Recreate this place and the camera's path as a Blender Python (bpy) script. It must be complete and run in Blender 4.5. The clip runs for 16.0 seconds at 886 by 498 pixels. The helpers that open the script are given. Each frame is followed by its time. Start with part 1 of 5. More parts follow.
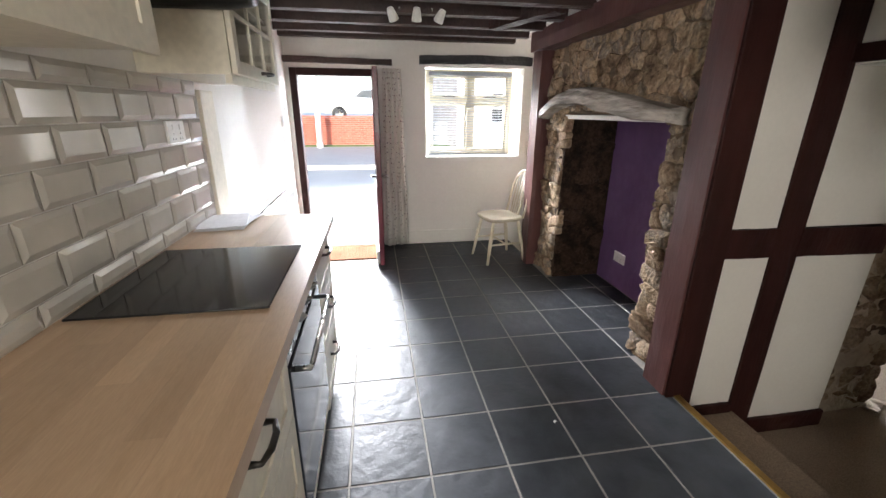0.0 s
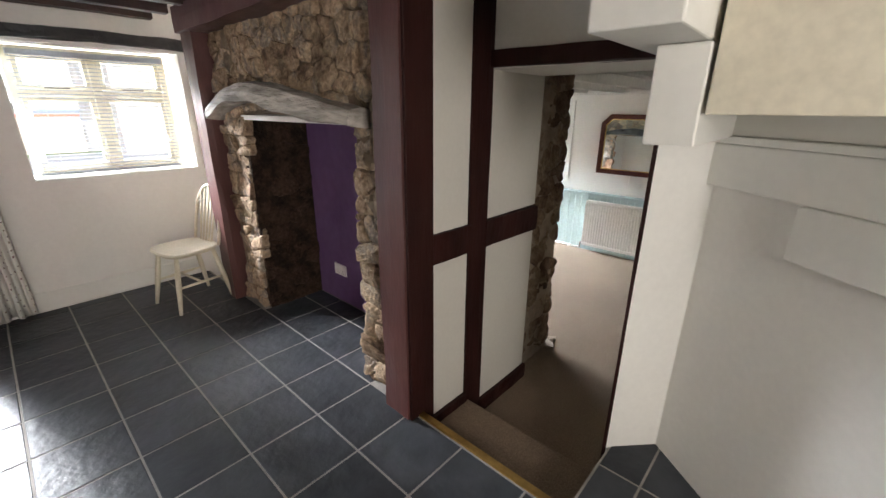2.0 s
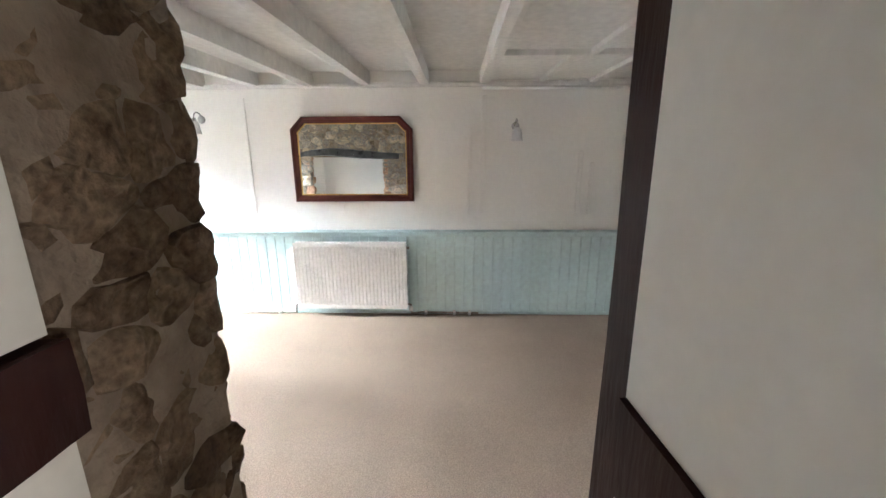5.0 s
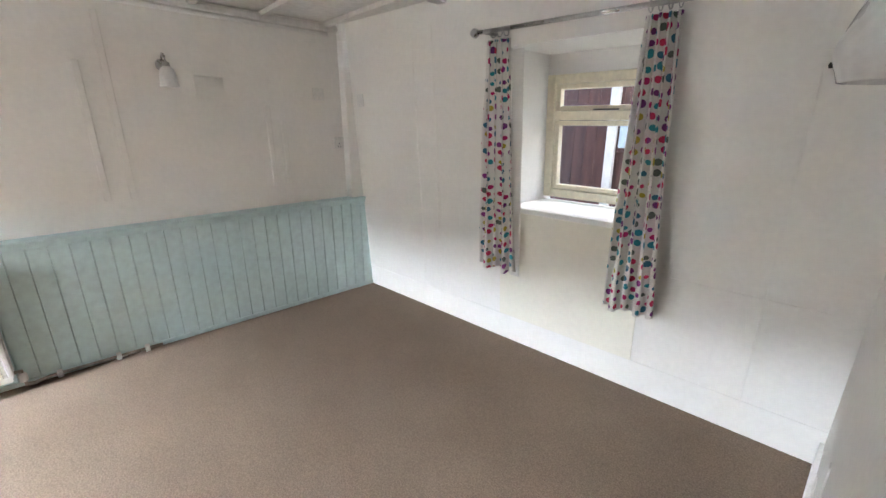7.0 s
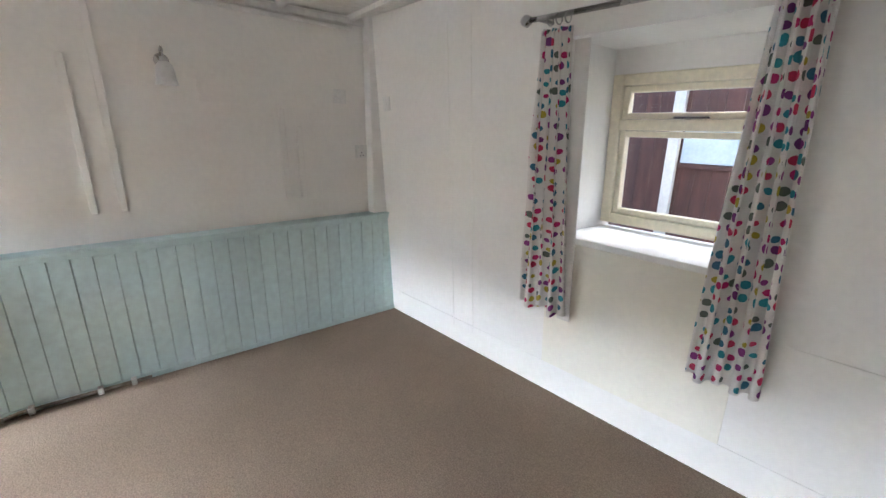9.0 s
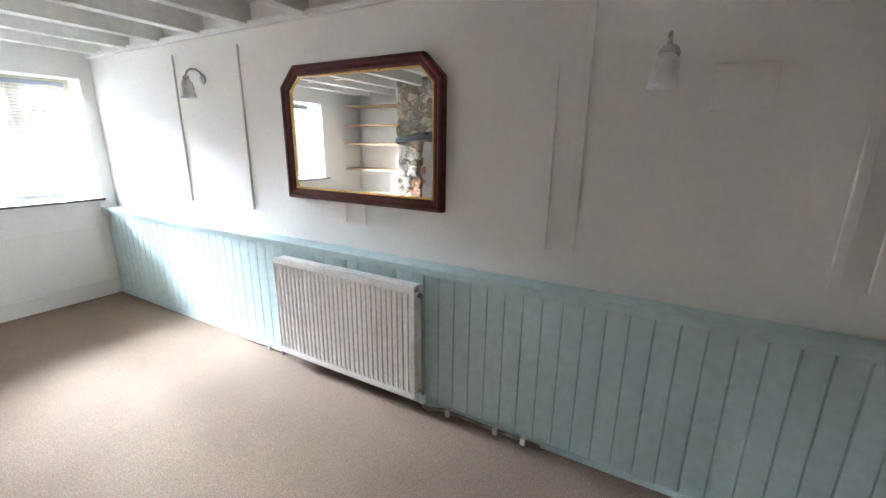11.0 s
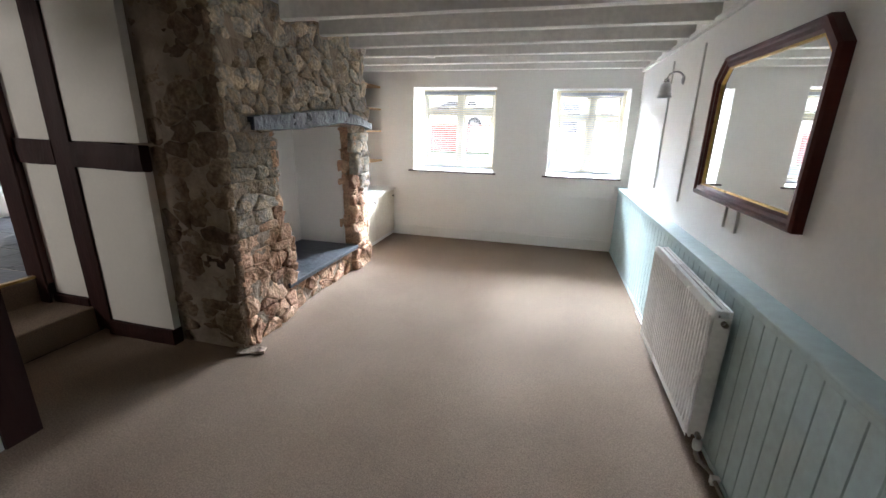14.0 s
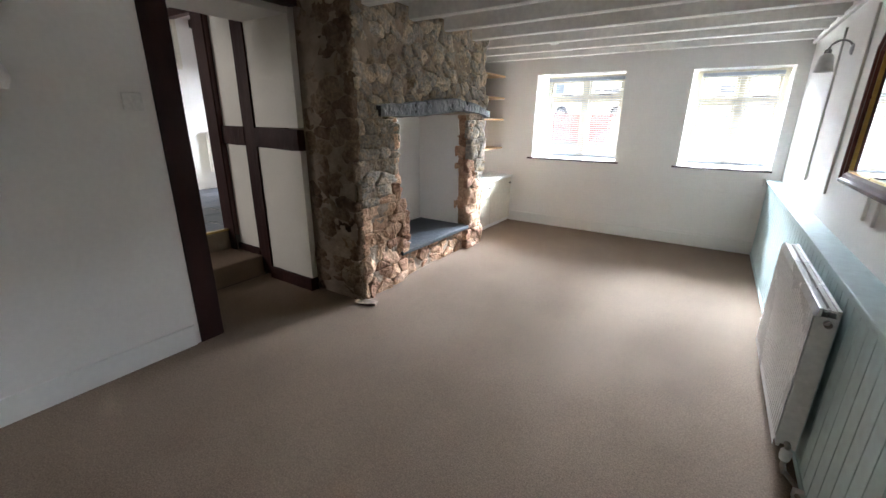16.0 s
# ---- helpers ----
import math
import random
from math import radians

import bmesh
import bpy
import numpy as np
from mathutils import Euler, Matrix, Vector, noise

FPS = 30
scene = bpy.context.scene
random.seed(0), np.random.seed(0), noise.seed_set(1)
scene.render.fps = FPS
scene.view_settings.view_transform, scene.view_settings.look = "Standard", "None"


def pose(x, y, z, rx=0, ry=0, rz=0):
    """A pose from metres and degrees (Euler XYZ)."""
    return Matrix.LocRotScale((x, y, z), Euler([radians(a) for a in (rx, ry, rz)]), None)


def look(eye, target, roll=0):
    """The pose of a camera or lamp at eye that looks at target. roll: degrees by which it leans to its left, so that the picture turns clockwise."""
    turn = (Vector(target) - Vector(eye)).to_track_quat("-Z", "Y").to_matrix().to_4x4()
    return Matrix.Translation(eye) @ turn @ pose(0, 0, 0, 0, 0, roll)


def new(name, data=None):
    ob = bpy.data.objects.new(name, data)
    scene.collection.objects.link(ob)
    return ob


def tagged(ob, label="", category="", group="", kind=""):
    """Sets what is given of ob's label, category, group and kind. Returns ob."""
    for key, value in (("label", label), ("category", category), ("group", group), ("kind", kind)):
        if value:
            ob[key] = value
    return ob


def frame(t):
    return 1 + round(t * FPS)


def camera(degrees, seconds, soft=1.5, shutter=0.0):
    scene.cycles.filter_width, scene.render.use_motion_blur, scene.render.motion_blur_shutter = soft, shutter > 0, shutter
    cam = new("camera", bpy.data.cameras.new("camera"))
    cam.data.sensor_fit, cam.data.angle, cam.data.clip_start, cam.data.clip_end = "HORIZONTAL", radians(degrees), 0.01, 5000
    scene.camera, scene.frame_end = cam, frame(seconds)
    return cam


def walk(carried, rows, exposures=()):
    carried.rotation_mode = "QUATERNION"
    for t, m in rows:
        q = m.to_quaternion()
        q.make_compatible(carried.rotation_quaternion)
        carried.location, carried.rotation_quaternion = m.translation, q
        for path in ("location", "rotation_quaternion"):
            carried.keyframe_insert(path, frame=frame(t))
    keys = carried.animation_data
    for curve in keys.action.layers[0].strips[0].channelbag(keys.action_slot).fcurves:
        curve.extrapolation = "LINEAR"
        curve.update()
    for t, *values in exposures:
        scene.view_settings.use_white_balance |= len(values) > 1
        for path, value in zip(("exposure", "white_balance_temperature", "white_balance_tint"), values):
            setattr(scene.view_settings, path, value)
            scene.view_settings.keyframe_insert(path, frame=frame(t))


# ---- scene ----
cam = camera(95.2, 16.0)
PATH = [
    (0, (-0.172, -1.259, 1.414), (0.143, 0.608, 0.77), 0.4),
    (0.5, (-0.156, -1.241, 1.419), (0.297, 0.596, 0.771), 0.3),
    (1, (-0.09, -1.214, 1.417), (0.636, 0.532, 0.767), 0.1),
    (1.5, (0.037, -1.12, 1.405), (1.118, 0.432, 0.755), 0.2),
    (2, (0.197, -0.894, 1.438), (1.597, 0.376, 0.785), 0.4),
    (2.5, (0.442, -0.69, 1.41), (2.059, 0.303, 0.777), 0.1),
    (3, (0.753, -0.466, 1.379), (2.523, 0.255, 0.789), -0.9),
    (3.5, (1.01, -0.285, 1.382), (2.864, 0.179, 0.793), -1.3),
    (3.7, (1.111, -0.241, 1.379), (2.985, 0.153, 0.8), -1.3),
    (5.8, (2.295, -0.217, 0.993), (4.203, -0.579, 0.513), -0.0),
    (6, (2.358, -0.214, 0.985), (4.224, -0.742, 0.493), -0.0),
    (6.5, (2.468, -0.208, 0.999), (4.148, -1.145, 0.454), -0.1),
    (7, (2.513, -0.208, 0.995), (3.926, -1.492, 0.398), 0.2),
    (7.5, (2.549, -0.229, 0.989), (3.76, -1.693, 0.363), 0.9),
    (8, (2.582, -0.255, 0.99), (3.742, -1.761, 0.37), 1.4),
    (8.5, (2.661, -0.313, 0.988), (3.927, -1.741, 0.389), 1.4),
    (9, (2.857, -0.478, 1.001), (4.365, -1.662, 0.432), 1.1),
    (9.5, (3.093, -0.586, 0.995), (4.866, -1.336, 0.453), 1.1),
    (10, (3.402, -0.614, 1.054), (5.302, -0.858, 0.477), 1.3),
    (10.2, (3.49, -0.662, 1.036), (5.411, -0.654, 0.478), 1.1),
    (12.3, (4.277, -0.919, 0.993), (4.956, 0.883, 0.452), 0.5),
    (12.5, (4.356, -0.967, 1.008), (4.872, 0.886, 0.461), 0.6),
    (13, (4.418, -1.157, 0.989), (4.583, 0.76, 0.441), 0.9),
    (13.5, (4.501, -1.371, 0.987), (4.321, 0.541, 0.43), 1.1),
    (14, (4.608, -1.489, 1.003), (4.136, 0.37, 0.434), 1.3),
    (14.5, (4.77, -1.567, 0.986), (4.071, 0.214, 0.406), 1.3),
    (15, (4.873, -1.611, 0.982), (4.005, 0.091, 0.389), 1.2),
    (15.5, (4.902, -1.619, 0.967), (3.917, 0.014, 0.366), 0.8),
    (16, (4.9, -1.611, 0.961), (3.86, -0.017, 0.349), 0.5),
]
walk(cam, [(t, look(e, g, r)) for t, e, g, r in PATH], [(0, 2.5, 6350, 10), (2.0, 2.5, 6400, 10), (3.7, 2.8, 6000, 10), (5.8, 3.55, 6200, 12), (8.0, 3.5, 6150, 12), (9.0, 3.45, 6050, 12), (10.2, 3.3, 5900, 12), (12.3, 2.05, 6050, 12), (14, 2.25, 6100, 12), (16, 2.3, 6100, 12)])

# ---------------------------------------------------------------- world, sun, daylight
world = bpy.data.worlds.new("sky")
scene.world = world
world.use_nodes = True
wn = world.node_tree.nodes
sky = wn.new("ShaderNodeTexSky")
sky.sky_type = "NISHITA"
sky.sun_disc = False
sky.sun_elevation = radians(24)
sky.sun_rotation = radians(200)
wn["Background"].inputs["Strength"].default_value = 0.09
world.node_tree.links.new(sky.outputs[0], wn["Background"].inputs["Color"])

sun_data = bpy.data.lights.new("sun", "SUN")
sun_data.energy, sun_data.angle, sun_data.color = 2.0, radians(0.5), (1.0, 0.95, 0.86)
sun = new("sun", sun_data)
sun.matrix_world = look((0, 0, 0), (0.34, 0.94, -0.45))


KITCHEN_BACK = -3.0


def daylight(name, eye, target, w, h, watts, color=(0.93, 0.96, 1.0)):
    """Skylight falling in at an opening from above it, outside."""
    d = bpy.data.lights.new(name, "AREA")
    d.shape, d.size, d.size_y, d.energy, d.color = "RECTANGLE", w, h, watts, color
    ob = new(name, d)
    ob.matrix_world = look(eye, target)
    return ob


daylight("door_daylight", (-1.4, 6.5, 2.85), (-0.2, 1.6, 0.4), 1.6, 1.0, 95)
daylight("kitchen_window_daylight", (-0.6, 6.5, 2.85), (1.0, 1.6, 0.7), 1.5, 1.0, 420, (0.95, 0.96, 1.0))
daylight("front_window_daylight", (4.5, 6.5, 2.42), (3.2, 2.0, 0.4), 1.8, 1.0, 500, (0.83, 0.91, 1.0))
daylight("front_window_daylight", (5.8, 6.5, 2.42), (4.3, 2.0, 0.4), 1.8, 1.0, 500, (0.83, 0.91, 1.0))
daylight("back_window_daylight", (3.6, -3.5, 2.1), (3.6, -1.0, 0.2), 0.9, 0.5, 3.5)
daylight("kitchen_back_daylight", (-0.1, KITCHEN_BACK + 0.02, 1.45), (1.4, 0.2, 1.0), 1.2, 0.95, 13, (1.0, 0.95, 0.88))

# ---------------------------------------------------------------- materials


def mat(name, c1, c2=None, scale=3.0, rough=0.6, bump=0.15, fine=60.0, metal=0.0, rnd=0.0, dist=0.01, stretch=None, spec=0.5, speckle=None):
    """A surface with broad stains (c1 to c2), fine grain in bump and gloss, and a change from piece to piece."""
    m = bpy.data.materials.new(name)
    m.use_nodes = True
    n, l = m.node_tree.nodes, m.node_tree.links
    b = n["Principled BSDF"]
    geo = n.new("ShaderNodeNewGeometry")
    mp = n.new("ShaderNodeMapping")
    l.new(geo.outputs["Position"], mp.inputs["Vector"])
    if stretch:
        mp.inputs["Scale"].default_value = stretch
    vec = mp.outputs["Vector"]
    big = n.new("ShaderNodeTexNoise")
    big.inputs["Scale"].default_value, big.inputs["Detail"].default_value = scale, 6
    l.new(vec, big.inputs["Vector"])
    ramp = n.new("ShaderNodeValToRGB")
    ramp.color_ramp.elements[0].position, ramp.color_ramp.elements[1].position = 0.32, 0.7
    ramp.color_ramp.elements[0].color, ramp.color_ramp.elements[1].color = (*c1, 1), (*(c2 or c1), 1)
    l.new(big.outputs["Fac"], ramp.inputs["Fac"])
    small = n.new("ShaderNodeTexNoise")
    small.inputs["Scale"].default_value, small.inputs["Detail"].default_value = fine, 4
    l.new(vec, small.inputs["Vector"])
    hsv = n.new("ShaderNodeHueSaturation")
    l.new(ramp.outputs["Color"], hsv.inputs["Color"])
    val = n.new("ShaderNodeMapRange")
    val.inputs["To Min"].default_value, val.inputs["To Max"].default_value = (0.93, 1.07) if speckle is None else (1 - speckle, 1 + speckle)
    val.inputs["From Min"].default_value, val.inputs["From Max"].default_value = 0.3, 0.7
    l.new(small.outputs["Fac"], val.inputs["Value"])
    last = val.outputs["Result"]
    if rnd:
        info = n.new("ShaderNodeObjectInfo")
        vr = n.new("ShaderNodeMapRange")
        vr.inputs["To Min"].default_value, vr.inputs["To Max"].default_value = 1 - rnd, 1 + rnd
        l.new(info.outputs["Random"], vr.inputs["Value"])
        mul = n.new("ShaderNodeMath")
        mul.operation = "MULTIPLY"
        l.new(last, mul.inputs[0])
        l.new(vr.outputs["Result"], mul.inputs[1])
        last = mul.outputs[0]
    l.new(last, hsv.inputs["Value"])
    l.new(hsv.outputs["Color"], b.inputs["Base Color"])
    rg = n.new("ShaderNodeMapRange")
    rg.inputs["To Min"].default_value, rg.inputs["To Max"].default_value = max(0.02, rough - 0.09), min(1, rough + 0.09)
    l.new(big.outputs["Fac"], rg.inputs["Value"])
    l.new(rg.outputs["Result"], b.inputs["Roughness"])
    b.inputs["Metallic"].default_value = metal
    b.inputs["Specular IOR Level"].default_value = spec
    if bump:
        bp = n.new("ShaderNodeBump")
        bp.inputs["Strength"].default_value, bp.inputs["Distance"].default_value = bump, dist
        add = n.new("ShaderNodeMath")
        add.operation = "ADD"
        l.new(small.outputs["Fac"], add.inputs[0])
        l.new(big.outputs["Fac"], add.inputs[1])
        l.new(add.outputs[0], bp.inputs["Height"])
        l.new(bp.outputs["Normal"], b.inputs["Normal"])
    return m


def stone_mat(name, colors, rnd_amount=0.42):
    """Rubble: every stone takes its own colour from a ramp, with lichen, soot and pitting on it."""
    m = mat(name, (0.5, 0.5, 0.5), (0.5, 0.5, 0.5), 14, 0.9, 0.7, 50, rnd=0.16, dist=0.022, spec=0.15, speckle=0.3)
    n, l = m.node_tree.nodes, m.node_tree.links
    info = n.new("ShaderNodeObjectInfo")
    geo = n.new("ShaderNodeNewGeometry")
    no = n.new("ShaderNodeTexNoise")
    no.inputs["Scale"].default_value, no.inputs["Detail"].default_value, no.inputs["Roughness"].default_value = 8, 10, 0.68
    l.new(geo.outputs["Position"], no.inputs["Vector"])
    mix = n.new("ShaderNodeMath")
    mix.operation = "MULTIPLY_ADD"
    l.new(info.outputs["Random"], mix.inputs[0])
    mix.inputs[1].default_value = rnd_amount
    sub = n.new("ShaderNodeMath")
    sub.operation = "MULTIPLY_ADD"
    l.new(no.outputs["Fac"], sub.inputs[0])
    sub.inputs[1].default_value, sub.inputs[2].default_value = 2.0, -0.72
    l.new(sub.outputs[0], mix.inputs[2])
    r = n.new("ShaderNodeValToRGB")
    while len(r.color_ramp.elements) < len(colors):
        r.color_ramp.elements.new(0.5)
    for i, c in enumerate(colors):
        r.color_ramp.elements[i].position = i / (len(colors) - 1)
        r.color_ramp.elements[i].color = (*(q * 1.12 for q in c), 1)
    l.new(mix.outputs[0], r.inputs["Fac"])
    hsv = [x for x in n if x.bl_idname == "ShaderNodeHueSaturation"][0]
    l.new(r.outputs["Color"], hsv.inputs["Color"])
    return m


def glass_mat(name, rough=0.0, tint=(1, 1, 1)):
    m = bpy.data.materials.new(name)
    m.use_nodes = True
    b = m.node_tree.nodes["Principled BSDF"]
    b.inputs["Transmission Weight"].default_value, b.inputs["Roughness"].default_value = 1.0, rough
    b.inputs["IOR"].default_value, b.inputs["Base Color"].default_value = 1.1, (*tint, 1)
    return m


M = {}
M["wall"] = mat("white_emulsion", (0.84, 0.82, 0.78), (0.82, 0.80, 0.76), 1.0, 0.75, 0.06, 40, dist=0.004, speckle=0.02)
M["wall_cool"] = mat("white_emulsion_smooth", (0.84, 0.815, 0.765), (0.82, 0.795, 0.745), 1.1, 0.6, 0.04, 40, dist=0.005, speckle=0.02)
M["panel_white"] = mat("off_white_plaster_panel", (0.70, 0.665, 0.60), (0.68, 0.645, 0.58), 1.4, 0.85, 0.05, 50, dist=0.003, speckle=0.02)
M["gloss_white"] = mat("white_gloss_paint", (0.82, 0.81, 0.77), (0.80, 0.785, 0.74), 1.2, 0.4, 0.05, 30, dist=0.003, speckle=0.02)
M["ceiling"] = mat("white_ceiling_paint", (0.80, 0.78, 0.74), (0.70, 0.68, 0.64), 1.8, 0.8, 0.2, 25)
M["cream"] = mat("cream_painted_wood", (0.72, 0.67, 0.55), (0.67, 0.61, 0.49), 2.0, 0.38, 0.06, 40, dist=0.003)
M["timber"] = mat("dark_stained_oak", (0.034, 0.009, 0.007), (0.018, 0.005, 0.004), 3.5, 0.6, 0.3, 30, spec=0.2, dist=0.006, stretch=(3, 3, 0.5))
M["timber_red"] = mat("red_brown_painted_oak", (0.115, 0.045, 0.040), (0.07, 0.026, 0.024), 3.0, 0.42, 0.3, 30, dist=0.005, stretch=(3, 3, 0.5))
M["beam"] = mat("dark_brown_ceiling_beam", (0.050, 0.021, 0.016), (0.026, 0.011, 0.009), 5, 0.55, 0.6, 22, dist=0.015)
M["black_beam"] = mat("black_painted_lintel", (0.016, 0.016, 0.018), (0.035, 0.033, 0.033), 6, 0.45, 0.7, 24, dist=0.015)
M["purple"] = mat("purple_painted_plaster", (0.115, 0.050, 0.155), (0.16, 0.085, 0.20), 2.0, 0.7, 0.5, 14, dist=0.015)
M["slate"] = mat("dark_slate_tile", (0.026, 0.029, 0.035), (0.052, 0.056, 0.064), 5, 0.47, 0.5, 16, rnd=0.25, dist=0.012, spec=0.3)
M["grout"] = mat("grey_grout", (0.34, 0.32, 0.29), (0.24, 0.225, 0.205), 6, 0.9, 0.3, 80)
M["hearth_slate"] = mat("slate_hearth", (0.055, 0.062, 0.072), (0.10, 0.105, 0.115), 5, 0.42, 0.5, 25, spec=0.5)
M["carpet"] = mat("brown_wool_carpet", (0.232, 0.172, 0.125), (0.208, 0.153, 0.110), 2.6, 0.97, 0.5, 170, dist=0.006, spec=0.1, speckle=0.3)
M["mat"] = mat("coir_door_mat", (0.28, 0.115, 0.06), (0.20, 0.08, 0.042), 4, 0.97, 1.0, 200, dist=0.012, spec=0.1, speckle=0.3)
M["teal"] = mat("duck_egg_blue_paint", (0.56, 0.69, 0.675), (0.51, 0.64, 0.63), 1.6, 0.5, 0.12, 25, rnd=0.03)
M["tile"] = mat("glazed_cream_tile", (0.50, 0.47, 0.415), (0.47, 0.44, 0.38), 3, 0.10, 0.06, 9, rnd=0.05, dist=0.006)
M["tile_grout"] = mat("white_grout", (0.74, 0.72, 0.68), (0.62, 0.60, 0.56), 8, 0.9, 0.2, 90)
M["beech"] = mat("beech_block_worktop", (0.48, 0.335, 0.215), (0.42, 0.285, 0.175), 4, 0.33, 0.1, 60, rnd=0.12, dist=0.003, stretch=(5, 0.6, 5))
M["pine"] = mat("bare_pine_board", (0.62, 0.42, 0.22), (0.50, 0.32, 0.16), 5, 0.6, 0.15, 60, stretch=(5, 0.6, 5))
M["mahogany"] = mat("mahogany_frame", (0.10, 0.018, 0.010), (0.075, 0.013, 0.008), 6, 0.42, 0.1, 40, spec=0.3, dist=0.003)
M["gilt"] = mat("gilt_slip", (0.70, 0.46, 0.15), (0.55, 0.33, 0.10), 12, 0.3, 0.1, 60, metal=1.0)
M["steel"] = mat("brushed_steel", (0.50, 0.49, 0.47), (0.42, 0.41, 0.40), 8, 0.28, 0.05, 120, metal=1.0)
M["pewter"] = mat("dark_pewter", (0.12, 0.11, 0.10), (0.07, 0.065, 0.06), 14, 0.35, 0.3, 60, metal=1.0, dist=0.003)
M["pipe"] = mat("painted_copper_pipe", (0.16, 0.12, 0.09), (0.42, 0.38, 0.33), 18, 0.45, 0.2, 60, metal=0.5)
M["black"] = mat("black_plastic", (0.012, 0.012, 0.013), (0.02, 0.02, 0.02), 8, 0.3, 0.05, 60)
M["hob_glass"] = mat("black_ceramic_glass", (0.008, 0.008, 0.009), (0.014, 0.014, 0.015), 4, 0.08, 0.0, 60)
M["oven_glass"] = mat("dark_oven_glass", (0.018, 0.022, 0.028), (0.03, 0.035, 0.042), 4, 0.07, 0.0, 60)
M["white_plastic"] = mat("white_plastic", (0.78, 0.77, 0.73), (0.72, 0.71, 0.67), 6, 0.35, 0.03, 60)
M["radiator"] = mat("white_radiator_enamel", (0.84, 0.83, 0.79), (0.82, 0.81, 0.76), 2, 0.28, 0.05, 40, dist=0.003)
M["inside"] = mat("radiator_convector_shadow_metal", (0.42, 0.42, 0.40), (0.34, 0.34, 0.32), 6, 0.5, 0.1, 60)
M["window_cream"] = mat("cream_window_frame", (0.84, 0.77, 0.60), (0.80, 0.73, 0.55), 4, 0.35, 0.06, 40, dist=0.003)
M["cream_wall"] = mat("cream_emulsion", (0.83, 0.79, 0.68), (0.81, 0.77, 0.66), 2, 0.6, 0.06, 40, speckle=0.02)
M["blind"] = mat("white_blind_slat", (0.62, 0.62, 0.62), (0.58, 0.58, 0.58), 5, 0.45, 0.0, 60)
bn, bl = M["blind"].node_tree.nodes, M["blind"].node_tree.links
glow_through = bn.new("ShaderNodeBsdfTranslucent")
glow_through.inputs["Color"].default_value = (0.40, 0.43, 0.50, 1)
slat_mix = bn.new("ShaderNodeMixShader")
slat_mix.inputs["Fac"].default_value = 0.5
bl.new(bn["Principled BSDF"].outputs[0], slat_mix.inputs[1])
bl.new(glow_through.outputs[0], slat_mix.inputs[2])
bl.new(slat_mix.outputs[0], bn["Material Output"].inputs["Surface"])
M["maroon"] = mat("maroon_door_paint", (0.13, 0.018, 0.028), (0.09, 0.012, 0.02), 4, 0.3, 0.1, 30, dist=0.004)
M["brass_strip"] = mat("brass_threshold_strip", (0.50, 0.32, 0.10), (0.36, 0.22, 0.07), 14, 0.38, 0.2, 60, metal=0.9)
M["chair"] = mat("cream_painted_chair", (0.74, 0.68, 0.54), (0.68, 0.61, 0.47), 7, 0.45, 0.15, 40, dist=0.003)
M["paper"] = mat("white_paper", (0.72, 0.72, 0.74), (0.62, 0.62, 0.65), 9, 0.8, 0.05, 60)
M["shade"] = glass_mat("frosted_shade_glass", 0.55, (0.96, 0.95, 0.93))
M["glass"] = glass_mat("window_glass")
M["frost"] = mat("pale_blue_frosted_glass", (0.50, 0.58, 0.64), (0.42, 0.50, 0.57), 6, 0.25, 0.05, 40)
M["asphalt"] = mat("worn_asphalt", (0.17, 0.175, 0.185), (0.22, 0.225, 0.235), 1.2, 0.55, 0.5, 90)
M["pavement"] = mat("pale_concrete_pavement", (0.34, 0.33, 0.31), (0.27, 0.26, 0.25), 1.5, 0.85, 0.3, 60)
M["grass"] = mat("rough_grass", (0.05, 0.09, 0.02), (0.09, 0.11, 0.035), 3, 0.95, 0.8, 40)
M["brick"] = mat("red_brick", (0.36, 0.10, 0.065), (0.26, 0.075, 0.05), 4, 0.85, 0.4, 60, rnd=0.2)
M["mortar"] = mat("grey_mortar", (0.34, 0.31, 0.28), (0.27, 0.25, 0.22), 8, 0.95, 0.5, 60)
M["lamp_post"] = mat("pale_grey_post", (0.62, 0.61, 0.58), (0.52, 0.51, 0.49), 5, 0.5, 0.1, 50)
M["car_paint"] = mat("silver_car_paint", (0.50, 0.52, 0.54), (0.46, 0.48, 0.50), 3, 0.25, 0.0, 50, metal=0.6)
M["car_glass"] = mat("dark_car_glass", (0.03, 0.035, 0.04), (0.05, 0.055, 0.06), 3, 0.08, 0.0, 50)
M["tyre"] = mat("black_tyre_rubber", (0.02, 0.02, 0.02), (0.03, 0.03, 0.03), 9, 0.8, 0.2, 50)
M["roof"] = mat("grey_roof_slate", (0.10, 0.105, 0.115), (0.15, 0.155, 0.16), 3, 0.7, 0.4, 30)
M["shed_wood"] = mat("red_brown_stained_boards", (0.085, 0.030, 0.022), (0.050, 0.018, 0.014), 4, 0.6, 0.3, 30, rnd=0.2, stretch=(5, 5, 0.5))
M["stone_k"] = stone_mat("brown_fireplace_rubble", [(0.09, 0.058, 0.038), (0.22, 0.15, 0.097), (0.34, 0.25, 0.168), (0.19, 0.16, 0.13), (0.42, 0.33, 0.235)])
M["stone_dark"] = stone_mat("near_black_rubble", [(0.008, 0.006, 0.005), (0.022, 0.014, 0.010), (0.05, 0.03, 0.02), (0.014, 0.011, 0.009)])
M["stone_l"] = stone_mat("grey_and_tan_rubble", [(0.17, 0.125, 0.085), (0.34, 0.265, 0.185), (0.25, 0.23, 0.20), (0.46, 0.36, 0.25), (0.38, 0.30, 0.215)])
